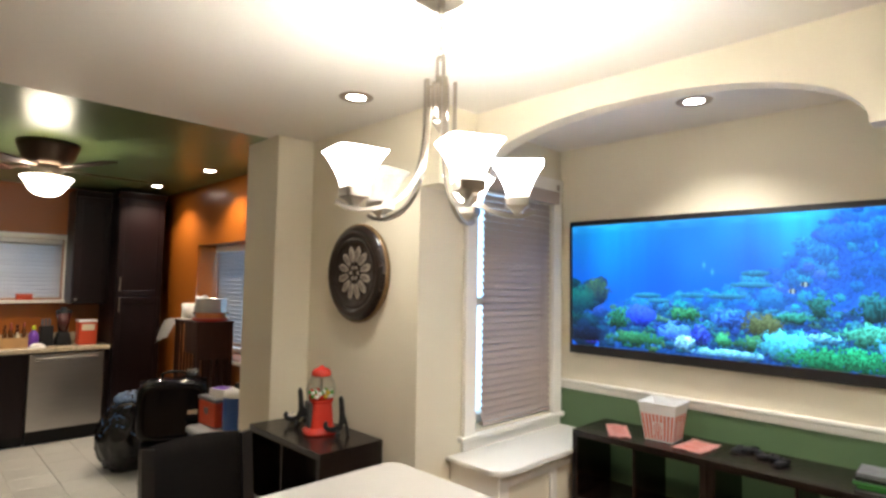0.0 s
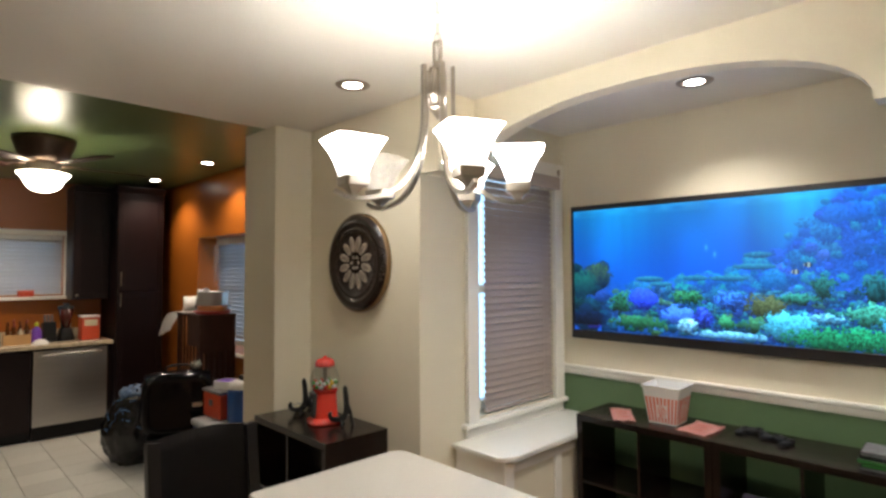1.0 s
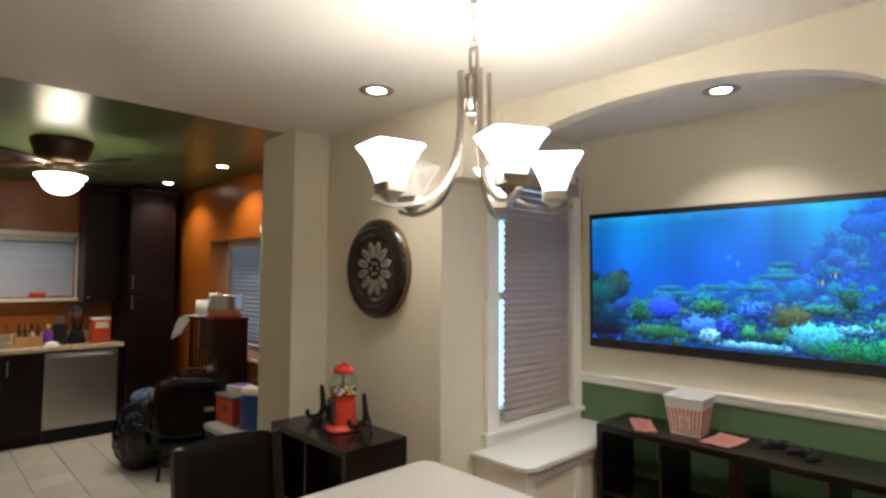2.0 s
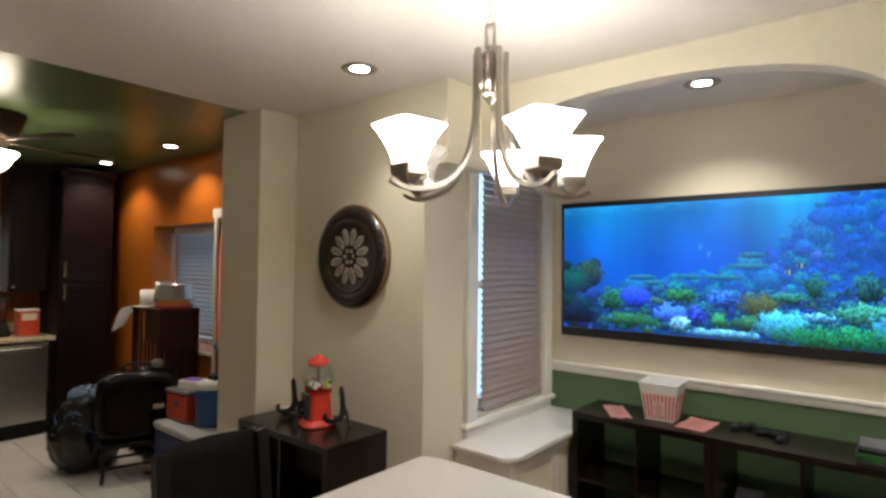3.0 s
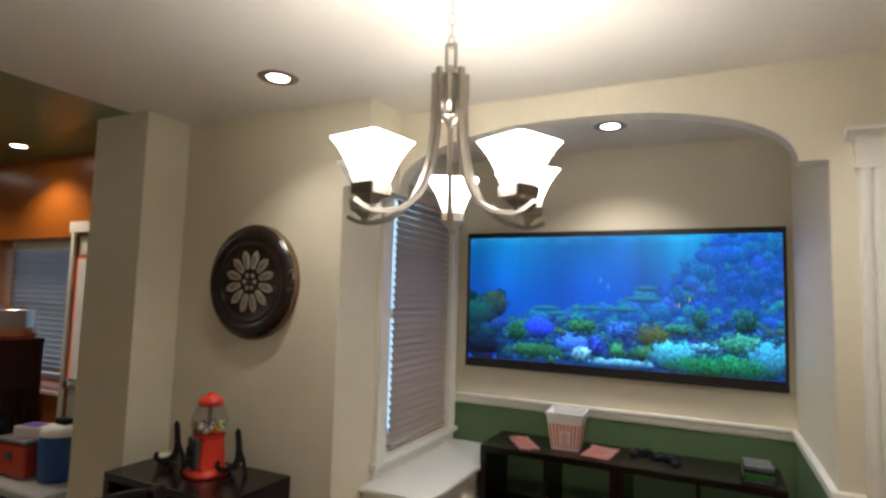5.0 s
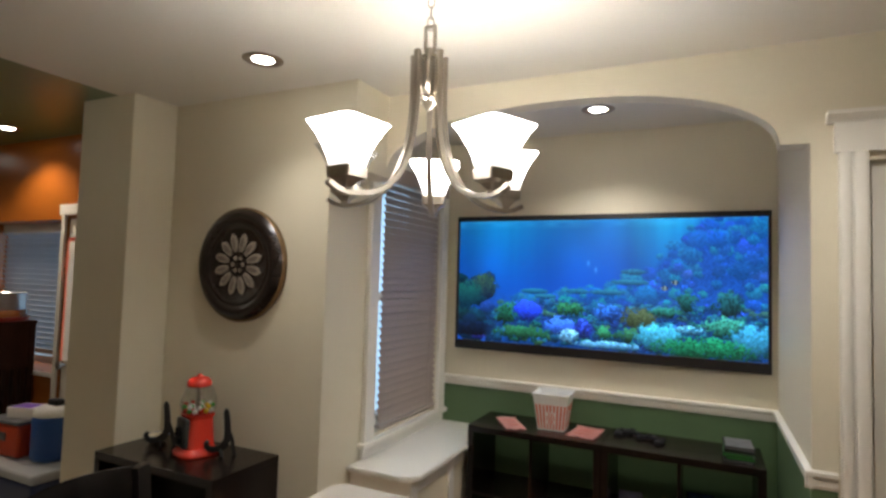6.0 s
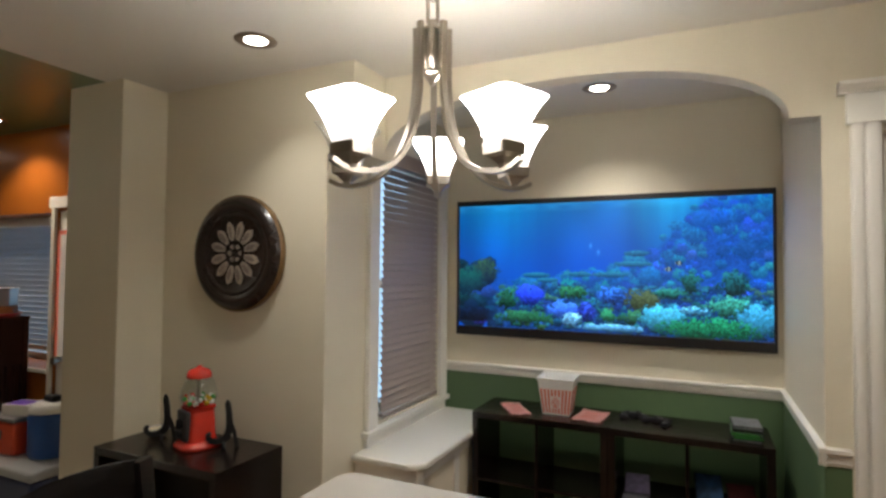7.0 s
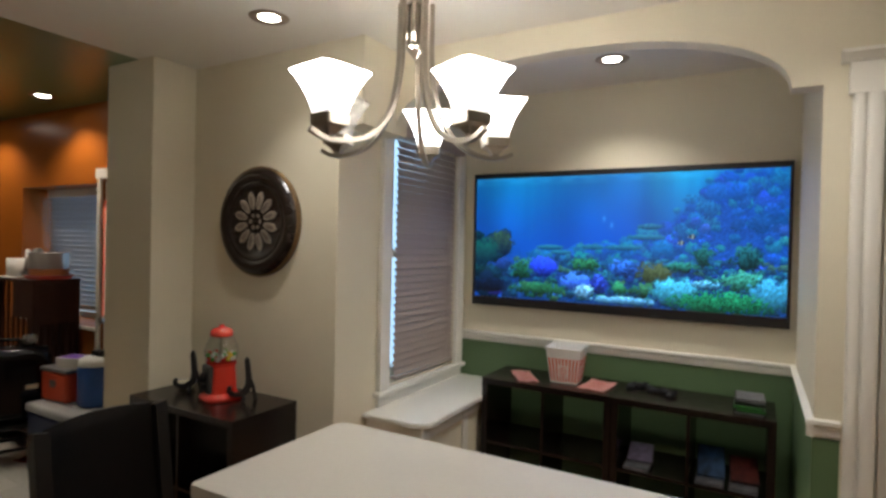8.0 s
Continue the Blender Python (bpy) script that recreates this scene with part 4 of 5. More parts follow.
lid = part("lid", lathe([(0.055, 0.322), (0.058, 0.328), (0.056, 0.346), (0.044, 0.362), (0.020, 0.370), (0.012, 0.372), (0.012, 0.380), (0, 0.383)], 36), REDPLASTIC, gum, "red domed lid", True)
part("inner_post", lathe([(0.010, 0.192), (0.010, 0.325)], 12), NICKEL, gum)
balls = [REDPLASTIC, WHITEPLASTIC, mat("green_candy", (0.05, 0.35, 0.06), 0.25, 0.05), mat("yellow_candy", (0.75, 0.5, 0.05), 0.25, 0.05), REDPLASTIC, WHITEPLASTIC]
ball_me = {}
rr = random.Random(5)
for layer, (z, rad, n) in enumerate(((0.207, 0.060, 14), (0.208, 0.034, 8), (0.227, 0.064, 9), (0.224, 0.038, 5))):
    for k in range(n):
        a = 2 * math.pi * (k + 0.4 * layer) / n
        m_ = balls[rr.randrange(len(balls))]
        if m_.name not in ball_me:
            b = bmesh.new()
            bmesh.ops.create_uvsphere(b, u_segments=12, v_segments=8, radius=0.0115)
            first = part("gumball", b, m_, gum, smooth=True)
            ball_me[m_.name] = first.data
            ob = first
        else:
            ob = new("gumball", ball_me[m_.name])
            ob.parent = gum
        ob.location = (rad * math.cos(a), rad * math.sin(a), z + 0.004 * rr.random())


def holder(x, y, label):
    t = thing("plate_stand", label, "plate stand", (x, y, TOP), -131, group="black iron plate stands")
    # (x, z, half width) along the middle line of the scroll, from its tip to the curled toe
    line = [(0.020, 0.222, 0.004), (0.019, 0.205, 0.013), (0.013, 0.16, 0.014), (0.008, 0.11, 0.0135), (0.010, 0.075, 0.014), (0.020, 0.050, 0.016),
            (0.040, 0.034, 0.015), (0.066, 0.030, 0.011), (0.090, 0.036, 0.009), (0.103, 0.050, 0.009), (0.106, 0.064, 0.008), (0.098, 0.072, 0.005)]
    one, two = [], []
    for i, (px, pz, hw) in enumerate(line):
        ax, az, _ = line[max(i - 1, 0)]
        bx_, bz, _ = line[min(i + 1, len(line) - 1)]
        ln = math.hypot(bx_ - ax, bz - az)
        nx, nz = -(bz - az) / ln * hw, (bx_ - ax) / ln * hw
        one.append((px + nx, pz + nz))
        two.append((px - nx, pz - nz))
    scroll = prism(one + two[::-1], "y", -0.010, 0.010)
    bmesh.ops.bevel(scroll, geom=[e for e in scroll.edges if abs(e.verts[0].co.y - e.verts[1].co.y) < 1e-6], offset=0.003, segments=2, affect="EDGES")
    part("scroll", scroll, BLACKMETAL, t)
    part("toe_ball", moved(lathe([(0, -0.011), (0.008, -0.008), (0.011, 0), (0.008, 0.008), (0, 0.011)], 14), Matrix.Translation((0.099, 0, 0.069))), BLACKMETAL, t, smooth=True)
    for s_ in (-1, 1):
        part("foot", sweep([(0.040, 0, 0.030), (0.036, s_ * 0.018, 0.022), (0.032, s_ * 0.036, 0.008), (0.030, s_ * 0.048, 0.007)], 0.015, 0.014, 8), BLACKMETAL, t, smooth=True)
    part("back_leg", sweep([(0.010, 0, 0.13), (-0.012, 0, 0.07), (-0.024, 0, 0.007), (-0.034, 0, 0.007)], 0.018, 0.013, 0, Vector((0, 1, 0))), BLACKMETAL, t)


holder(-2.555, 1.885, "black iron plate stand beside the gumball machine")
holder(-2.915, 1.835, "black iron plate stand beside the gumball machine")
dish = thing("small_dish", "small cream dish with a blue and yellow rim", "dish", (-3.025, 1.855, TOP))
part("bowl", lathe([(0, 0), (0.03, 0), (0.034, 0.006), (0.055, 0.035), (0.052, 0.035), (0.03, 0.009), (0, 0.007)], 28), CREAMPRINT, dish, smooth=True)
part("rim", lathe([(0.0555, 0.0325), (0.0575, 0.0345), (0.0555, 0.0375), (0.0515, 0.0365)], 28), BLUEPLASTIC, dish, "blue rim")

# ---- bar table and stool ----
table = thing("bar_table", "counter-height table with a white laminate top", "table", (-0.80, 1.165, 0))
r_ = 0.045
pts = []
for cx, cy, a0 in ((0.765 - r_, 0.31 - r_, 0), (-0.815 + r_, 0.31 - r_, 90), (-0.815 + 0.012, -0.31 + 0.012, 180), (0.765 - r_, -0.31 + r_, 270)):
    rad = 0.012 if a0 == 180 else r_
    for k in range(7):
        a = radians(a0 + 15 * k)
        pts.append((cx + rad * math.cos(a), cy + rad * math.sin(a)))
tb = prism(pts, "z", 0.925, 0.963)
bmesh.ops.bevel(tb, geom=[e for e in tb.edges if abs(e.verts[0].co.z - e.verts[1].co.z) < 1e-6], offset=0.004, segments=2, affect="EDGES")
part("tabletop", tb, TABLETOP, table)
for sx in (-0.62, 0.57):
    part("leg", box(sx - 0.035, -0.035, 0.03, sx + 0.035, 0.035, 0.925, 0.004), BLACKMETAL, table)
    part("foot", box(sx - 0.04, -0.26, 0.0, sx + 0.04, 0.26, 0.03, 0.006), BLACKMETAL, table)

stool = thing("counter_chair", "black leather counter-height chair pulled to the table end", "chair", (-1.867, 0.916, 0), 92)
# local x runs along the back, local y from the seat to the back
seat = part("seat", box(-0.20, -0.20, 0.60, 0.20, 0.20, 0.67, 0.022, 3), LEATHER, stool, smooth=True)
part("seat_frame", box(-0.195, -0.195, 0.55, 0.195, 0.195, 0.60, 0.004), ESPRESSO, stool)
bk = bmesh.new()
n = 12
rows = []
for j in range(n + 1):
    row = []
    for i in range(n + 1):
        u, v = i / n * 2 - 1, j / n
        row.append((0.172 * u, 0.185 + 0.07 * v + 0.02 * (1 - u * u), 0.66 + 0.385 * v + 0.012 * (1 - u * u) * (v > 0.99)))
    rows.append([bk.verts.new(p) for p in row])
for j in range(n):
    for i in range(n):
        bk.faces.new((rows[j][i], rows[j][i + 1], rows[j + 1][i + 1], rows[j + 1][i]))
bmesh.ops.solidify(bk, geom=bk.faces[:], thickness=0.045)
bmesh.ops.bevel(bk, geom=[e for e in bk.edges if e.is_manifold and e.calc_face_angle(0) > 1.0], offset=0.010, segments=3, affect="EDGES")
back = part("backrest", bk, LEATHER, stool, "padded black leather backrest", True)


def post_bar(sx):
    """A padded back post with rounded edges and a rounded top."""
    b = sweep([(sx * 0.188, 0.19, 0.55), (sx * 0.188, 0.20, 0.70), (sx * 0.188, 0.222, 0.87), (sx * 0.188, 0.243, 1.030), (sx * 0.186, 0.245, 1.042)], 0.036, 0.044, 0, Vector((1, 0, 0)))
    bmesh.ops.bevel(b, geom=[e for e in b.edges if e.is_manifold and e.calc_face_angle(0) > 0.8], offset=0.010, segments=3, affect="EDGES")
    return b


for sx in (-1, 1):
    part("post", post_bar(sx), LEATHER, stool, "leather-wrapped back post")
    for sy in (-1, 1):
        part("leg", sweep([(sx * 0.175, sy * 0.175, 0.56), (sx * 0.185, sy * 0.195, 0.0)], 0.038, 0.038, 0, Vector((0, 1, 0))), ESPRESSO, stool)
    part("stretcher", box(sx * 0.18 - 0.01, -0.17, 0.20, sx * 0.18 + 0.01, 0.17, 0.235), ESPRESSO, stool)
part("stretcher", box(-0.17, -0.195, 0.24, 0.17, -0.175, 0.275), ESPRESSO, stool)

# ---- kitchen ----
counter = thing("granite_counter", "speckled beige granite kitchen counter", "counter", (-6.88, 0.3, 0.905))
part("slab", box(-0.318, -1.6, 0.0, 0.325, 1.375, 0.040, 0.006), GRANITE, counter)
part("upstand", box(-0.318, -1.6, 0.040, -0.298, 1.375, 0.14, 0.003), GRANITE, counter)
for y0, y1, dr in ((0.34, 0.98, 2), (-0.35, 0.335, 2), (1.635, 1.688, 0)):
    u = thing("base_cabinet", "espresso brown base cabinet under the granite counter", "cabinet", (-6.90, (y0 + y1) / 2, 0), group="kitchen base cabinets")
    w = (y1 - y0) / 2
    part("body", box(-0.295, -w, 0.10, 0.29, w, 0.904), ESPRESSO, u)
    part("toe_kick", box(-0.29, -w, 0.0, 0.23, w, 0.10), BLACKPLASTIC, u)
    for k in range(dr):
        d0, d1 = -w + 2 * w * k / dr + 0.003, -w + 2 * w * (k + 1) / dr - 0.003
        dd = part("door", box(0.291, d0, 0.115, 0.310, d1, 0.895, 0.003), ESPRESSO, u)
        part("handle", box(0.312, d1 - 0.05 if k == 0 else d0 + 0.04, 0.70, 0.330, d1 - 0.04 if k == 0 else d0 + 0.05, 0.84, 0.003), NICKEL, dd, "thin metal bar handle")
dw = thing("dishwasher", "stainless steel dishwasher under the counter", "dishwasher", (-6.90, 1.308, 0))
part("body", box(-0.28, -0.315, 0.10, 0.285, 0.315, 0.900), BLACKPLASTIC, dw)
front = part("door", box(0.286, -0.318, 0.145, 0.312, 0.318, 0.885, 0.006), STEEL, dw, "brushed stainless steel door")
hp = [(0.312, -0.26, 0.835), (0.345, -0.25, 0.84), (0.352, -0.12, 0.845), (0.354, 0.0, 0.846), (0.352, 0.12, 0.845), (0.345, 0.25, 0.84), (0.312, 0.26, 0.835)]
part("handle", sweep(hp, 0.022, 0.022, 10), STEEL, front, "curved steel bar handle", True)
part("toe_kick", box(-0.28, -0.315, 0.0, 0.25, 0.315, 0.10), BLACKPLASTIC, dw)

pantry = thing("pantry_cabinet", "tall espresso brown pantry cabinet beside the counter", "cabinet", (-6.88, 1.926, 0))
part("body", box(-0.315, -0.233, 0.10, 0.295, 0.233, 2.52), ESPRESSO, pantry)
part("toe_kick", box(-0.31, -0.228, 0.0, 0.25, 0.228, 0.10), BLACKPLASTIC, pantry)
part("crown", prism([(-0.315, 2.52), (0.30, 2.52), (0.335, 2.575), (0.335, 2.59), (-0.315, 2.59)], "y", -0.245, 0.245), ESPRESSO, pantry)
for z0, z1 in ((0.11, 1.445), (1.455, 2.51)):
    dd = part("door", box(0.296, -0.229, z0, 0.318, 0.229, z1, 0.003), ESPRESSO, pantry)
    for a, b, c, d in ((-0.229, z0, -0.168, z1), (0.168, z0, 0.229, z1), (-0.168, z0, 0.168, z0 + 0.065), (-0.168, z1 - 0.065, 0.168, z1)):
        part("frame_board", box(0.3185, a + 0.001, b + 0.001, 0.325, c - 0.001, d - 0.001, 0.002, 1), ESPRESSO, dd)
    hz = 1.30 if z0 < 1 else 1.52
    part("handle", join(sweep([(0.350, -0.198, hz - 0.01), (0.350, -0.198, hz + 0.14)], 0.012, 0.012, 10, Vector((1, 0, 0))), box(0.324, -0.203, hz, 0.352, -0.193, hz + 0.010), box(0.324, -0.203, hz + 0.12, 0.352, -0.193, hz + 0.13)), NICKEL, dd, "brushed metal bar handle")
upper = thing("wall_cabinet", "espresso brown wall cabinet over the counter", "cabinet", (-7.2, 1.518, 1.365))
part("body", box(0.002, -0.170, 0.0, 0.345, 0.170, 1.16), ESPRESSO, upper)
dd = part("door", box(0.3455, -0.167, 0.004, 0.365, 0.167, 1.155, 0.003), ESPRESSO, upper)
for a, b, c, d in ((-0.166, 0.005, -0.105, 1.154), (0.105, 0.005, 0.166, 1.154), (-0.105, 0.005, 0.105, 0.07), (-0.105, 1.09, 0.105, 1.154)):
    part("frame_board", box(0.3655, a, b, 0.372, c, d, 0.002, 1), ESPRESSO, dd)
part("knob", moved(lathe([(0, 0), (0.006, 0), (0.006, 0.012), (0.014, 0.018), (0.012, 0.026), (0, 0.028)], 14), Matrix.Translation((0.372, -0.135, 0.05)) @ pose(0, 0, 0, 0, 90)), NICKEL, dd)
part("crown", prism([(0.0, 1.16), (0.36, 1.16), (0.395, 1.21), (0.395, 1.225), (0.0, 1.225)], "y", -0.172, 0.172), ESPRESSO, upper)


def small(name, label, category, base, pieces, rz=0):
    t = thing(name, label, category, base, rz)
    for nm, bm, m_, sm in pieces:
        part(nm, bm, m_, t, "", sm)
    return t


CT = 0.945
small("canister_box", "red box with a pale label on the counter", "box", (-6.80, 1.50, CT), [("body", box(-0.08, -0.085, 0, 0.08, 0.085, 0.235, 0.008), COOLERRED, False), ("lid", box(-0.082, -0.087, 0.236, 0.082, 0.087, 0.255, 0.006), WHITEPLASTIC, False), ("label_panel", box(0.0801, -0.06, 0.15, 0.0815, 0.06, 0.215), CREAMPRINT, False)])
small("blender", "dark blender with a black base on the counter", "blender", (-6.86, 1.30, CT), [("base", loft([(0, 0.075), (0.02, 0.08), (0.12, 0.055), (0.13, 0.05)], 4, True, True), BLACKPLASTIC, True), ("jar", lathe([(0, 0.13), (0.045, 0.13), (0.07, 0.33), (0.0, 0.33)], 24), DARKGLASS, True), ("lid", lathe([(0.072, 0.33), (0.072, 0.36), (0.03, 0.365), (0.03, 0.39), (0, 0.39)], 24), BLACKPLASTIC, True)])
small("knife_block", "black knife block with grey handles on the counter", "knife block", (-6.83, 1.15, CT), [("block", moved(box(-0.05, -0.055, 0, 0.09, 0.055, 0.20, 0.006), pose(0, 0, 0, 0, -8)), BLACKPLASTIC, False)] + [("knife_handle", moved(box(0.0 + 0.03 * a, -0.04 + 0.03 * b, 0.20, 0.018 + 0.03 * a, -0.025 + 0.03 * b, 0.28 - 0.02 * a, 0.004), pose(0, 0, 0, 0, -8)), GREYPRINT, False) for a in range(2) for b in range(3)])
small("detergent_bottle", "purple detergent bottle with a yellow-green cap", "bottle", (-6.78, 1.04, CT), [("bottle", lathe([(0, 0), (0.042, 0), (0.045, 0.02), (0.045, 0.11), (0.03, 0.15), (0.014, 0.165), (0.014, 0.175), (0, 0.175)], 24), PURPLE, True), ("cap", lathe([(0.018, 0.172), (0.018, 0.20), (0.008, 0.215), (0, 0.215)], 16), mat("lime_cap", (0.55, 0.6, 0.03), 0.4, 0.05), True)])
BROWNGLASS = mat("amber_brown_glass", (0.10, 0.035, 0.012), 0.15, 0.4, 40, 0.0, coarse=12, coat=0.3)
DARKRED = mat("dark_red_cap", (0.22, 0.03, 0.02), 0.4, 0.1, 60, 0.0)
rack = small("spice_rack", "pale wooden rack of brown glass bottles with red caps", "spice rack", (-6.80, 0.885, CT), [("rack", join(box(-0.05, -0.11, 0, 0.05, 0.11, 0.015, 0.002), box(-0.05, -0.11, 0.015, -0.04, 0.11, 0.12), box(0.04, -0.11, 0.015, 0.05, 0.11, 0.10), box(-0.04, -0.11, 0.015, 0.04, -0.10, 0.12), box(-0.04, 0.10, 0.015, 0.04, 0.11, 0.12)), LIGHTWOOD, False)])
for row in range(2):
    for k in range(4):
        tall = 0.16 + 0.018 * ((k * 3 + row * 2) % 4)
        m = Matrix.Translation((-0.02 + 0.04 * row, -0.075 + 0.05 * k, 0))
        jar = part("bottle", moved(lathe([(0, 0.016), (0.018, 0.016), (0.019, 0.03), (0.019, tall - 0.05), (0.009, tall - 0.02), (0.008, tall), (0, tall)], 16), m), BROWNGLASS if (k + row) % 3 else CREAMPRINT, rack, smooth=True)
        part("cap", moved(lathe([(0.0105, tall - 0.004), (0.0105, tall + 0.026), (0.006, tall + 0.03), (0, tall + 0.03)], 14), m), DARKRED if k % 2 else DARKGLASS, jar, smooth=True)
small("white_cloth", "crumpled white cloth on the counter", "cloth", (-6.68, 1.06, CT), [("cloth", moved(lathe([(0, 0.05), (0.03, 0.045), (0.055, 0.02), (0.06, 0)], 14), Matrix.Diagonal((0.8, 1.2, 1, 1))), WHITEPAPER, True)])
small("glass_jug", "clear glass jug on the counter", "jug", (-6.80, 0.68, CT), [("jug", lathe([(0, 0.0), (0.055, 0.0), (0.06, 0.10), (0.045, 0.19), (0.05, 0.22), (0.047, 0.22), (0.042, 0.19), (0.056, 0.10), (0.05, 0.006), (0, 0.006)], 24), CLEAR, True)])
small("trinket_box", "small red box on the kitchen window sill", "box", (-7.14, 0.99, 1.405), [("body", box(-0.03, -0.07, 0, 0.03, 0.07, 0.05, 0.006), COOLERRED, False), ("lid", box(-0.032, -0.072, 0.051, 0.032, 0.072, 0.065, 0.005), REDPRINT, False)])

# kitchen window over the counter
kw = thing("window_2", "white framed kitchen window with a closed white blind", "window", (KW, (KY0 + KY1) / 2, KWZ0), kind="structure")
world_part("casing", box(KW, KY1, KWZ0 - 0.02, KW + 0.02, KY1 + 0.02, KWZ1), TRIM, kw)
world_part("casing", box(KW, KY0 - 0.08, KWZ0 - 0.02, KW + 0.02, KY0, KWZ1), TRIM, kw)
world_part("casing_head", box(KW, KY0 - 0.08, KWZ1, KW + 0.022, KY1 + 0.02, KWZ1 + 0.055, 0.003), TRIM, kw)
world_part("window_sill", box(KW - 0.15, KY0 - 0.10, KWZ0 - 0.05, KW + 0.10, KY1 + 0.016, KWZ0 - 0.015, 0.005), TRIM, kw)
fr = world_part("window_frame", join(box(KW - 0.17, KY0, KWZ0 - 0.015, KW - 0.12, KY0 + 0.05, KWZ1), box(KW - 0.17, KY1 - 0.05, KWZ0 - 0.015, KW - 0.12, KY1, KWZ1), box(KW - 0.17, KY0 + 0.05, KWZ0 - 0.015, KW - 0.12, KY1 - 0.05, KWZ0 + 0.04), box(KW - 0.17, KY0 + 0.05, KWZ1 - 0.05, KW - 0.12, KY1 - 0.05, KWZ1)), TRIM, kw)
pane = world_part("pane", box(KW - 0.148, KY0 + 0.05, KWZ0 + 0.04, KW - 0.142, KY1 - 0.05, KWZ1 - 0.05), PANE, fr)
pane.visible_shadow = False
kb = thing("window_blind", "closed white venetian blind over the kitchen counter", "blind", (KW - 0.05, (KY0 + KY1) / 2, KWZ1))
world_part("head_rail", box(KW - 0.07, KY0 + 0.01, KWZ1 - 0.045, KW - 0.015, KY1 - 0.01, KWZ1 - 0.002, 0.003), WHITEPLASTIC, kb)
slats(kb, KW - 0.045, (KY0 + KY1) / 2, KWZ0 + 0.03, KWZ1 - 0.05, 0.042, KY1 - KY0 - 0.03, 0.05, 54, "y", KBLIND)
# kitchen side window
sw = thing("window_3", "white framed kitchen window with a closed white blind", "window", ((KX0 + KX1) / 2, KN, KZ0), kind="structure")
world_part("window_frame", join(box(KX0, KN + 0.25, KZ0, KX0 + 0.05, KN + 0.30, KZ1), box(KX1 - 0.05, KN + 0.25, KZ0, KX1, KN + 0.30, KZ1), box(KX0 + 0.05, KN + 0.25, KZ0, KX1 - 0.05, KN + 0.30, KZ0 + 0.05), box(KX0 + 0.05, KN + 0.25, KZ1 - 0.05, KX1 - 0.05, KN + 0.30, KZ1), box(KX0 + 0.05, KN + 0.255, 1.44, KX1 - 0.05, KN + 0.295, 1.48)), TRIM, sw)
pane = world_part("pane", box(KX0 + 0.05, KN + 0.27, KZ0 + 0.05, KX1 - 0.05, KN + 0.276, KZ1 - 0.05), PANE, sw)
pane.visible_shadow = False
world_part("window_sill", box(KX0, KN - 0.02, KZ0 - 0.03, KX1 + 0.02, KN + 0.25, KZ0 - 0.002, 0.004), TRIM, sw)
sb = thing("window_blind", "closed white venetian blind in the kitchen side window", "blind", ((KX0 + KX1) / 2, KN + 0.20, KZ1))
world_part("head_rail", box(KX0 + 0.06, KN + 0.17, KZ1 - 0.075, KX1 - 0.005, KN + 0.23, KZ1 - 0.004, 0.003), WHITEPLASTIC, sb)
slats(sb, (KX0 + KX1) / 2 + 0.02, KN + 0.20, KZ0 + 0.10, KZ1 - 0.08, 0.042, KX1 - KX0 - 0.09, 0.05, -54, "x", KBLIND)
# kitchen door beside it
d2 = thing("door_2", "white glazed kitchen door with a red-edged white curtain", "door", ((KD0 + KD1) / 2, KN, 0), kind="structure")
world_part("casing", box(KX1 + 0.03, KN - 0.02, 0, KD0, KN - 0.001, KDZ + 0.02, 0.003), TRIM, d2)
world_part("casing_head", box(KX1, KN - 0.02, KDZ + 0.021, KD1 + 0.08, KN - 0.001, KDZ + 0.10, 0.003), TRIM, d2)
world_part("casing", box(KD1, KN - 0.02, 0, KD1 + 0.08, KN - 0.001, KDZ + 0.02, 0.003), TRIM, d2)
lf = world_part("leaf", join(box(KD0 + 0.004, KN + 0.02, 0.01, KD0 + 0.10, KN + 0.06, KDZ - 0.005), box(KD1 - 0.10, KN + 0.02, 0.01, KD1 - 0.004, KN + 0.06, KDZ - 0.005), box(KD0 + 0.10, KN + 0.02, 0.01, KD1 - 0.10, KN + 0.06, 0.95), box(KD0 + 0.10, KN + 0.02, 1.90, KD1 - 0.10, KN + 0.06, KDZ - 0.005)), TRIM, d2)
pane = world_part("pane", box(KD0 + 0.10, KN + 0.040, 0.95, KD1 - 0.10, KN + 0.046, 1.90), PANE, lf)
pane.visible_shadow = False
world_part("knob", moved(lathe([(0, 0), (0.012, 0), (0.012, 0.03), (0.028, 0.04), (0.028, 0.055), (0, 0.062)], 18), Matrix.Translation((KD0 + 0.055, KN + 0.02, 0.97)) @ pose(0, 0, 0, 90)), NICKEL, lf)
cur = thing("door_curtain", "white curtain with red borders over the door glass", "curtain", ((KD0 + KD1) / 2, KN + 0.01, 1.86))


def cloth(x0, x1, z0, z1, y):
    bm = bmesh.new()
    n = 40
    a = [bm.verts.new((x0 + (x1 - x0) * k / n, y + 0.006 * math.sin(k * 1.1), z0)) for k in range(n + 1)]
    b = [bm.verts.new((x0 + (x1 - x0) * k / n, y + 0.006 * math.sin(k * 1.1), z1)) for k in range(n + 1)]
    for k in range(n):
        bm.faces.new((a[k], a[k + 1], b[k + 1], b[k]))
    bmesh.ops.solidify(bm, geom=bm.faces[:], thickness=0.002)
    return bm


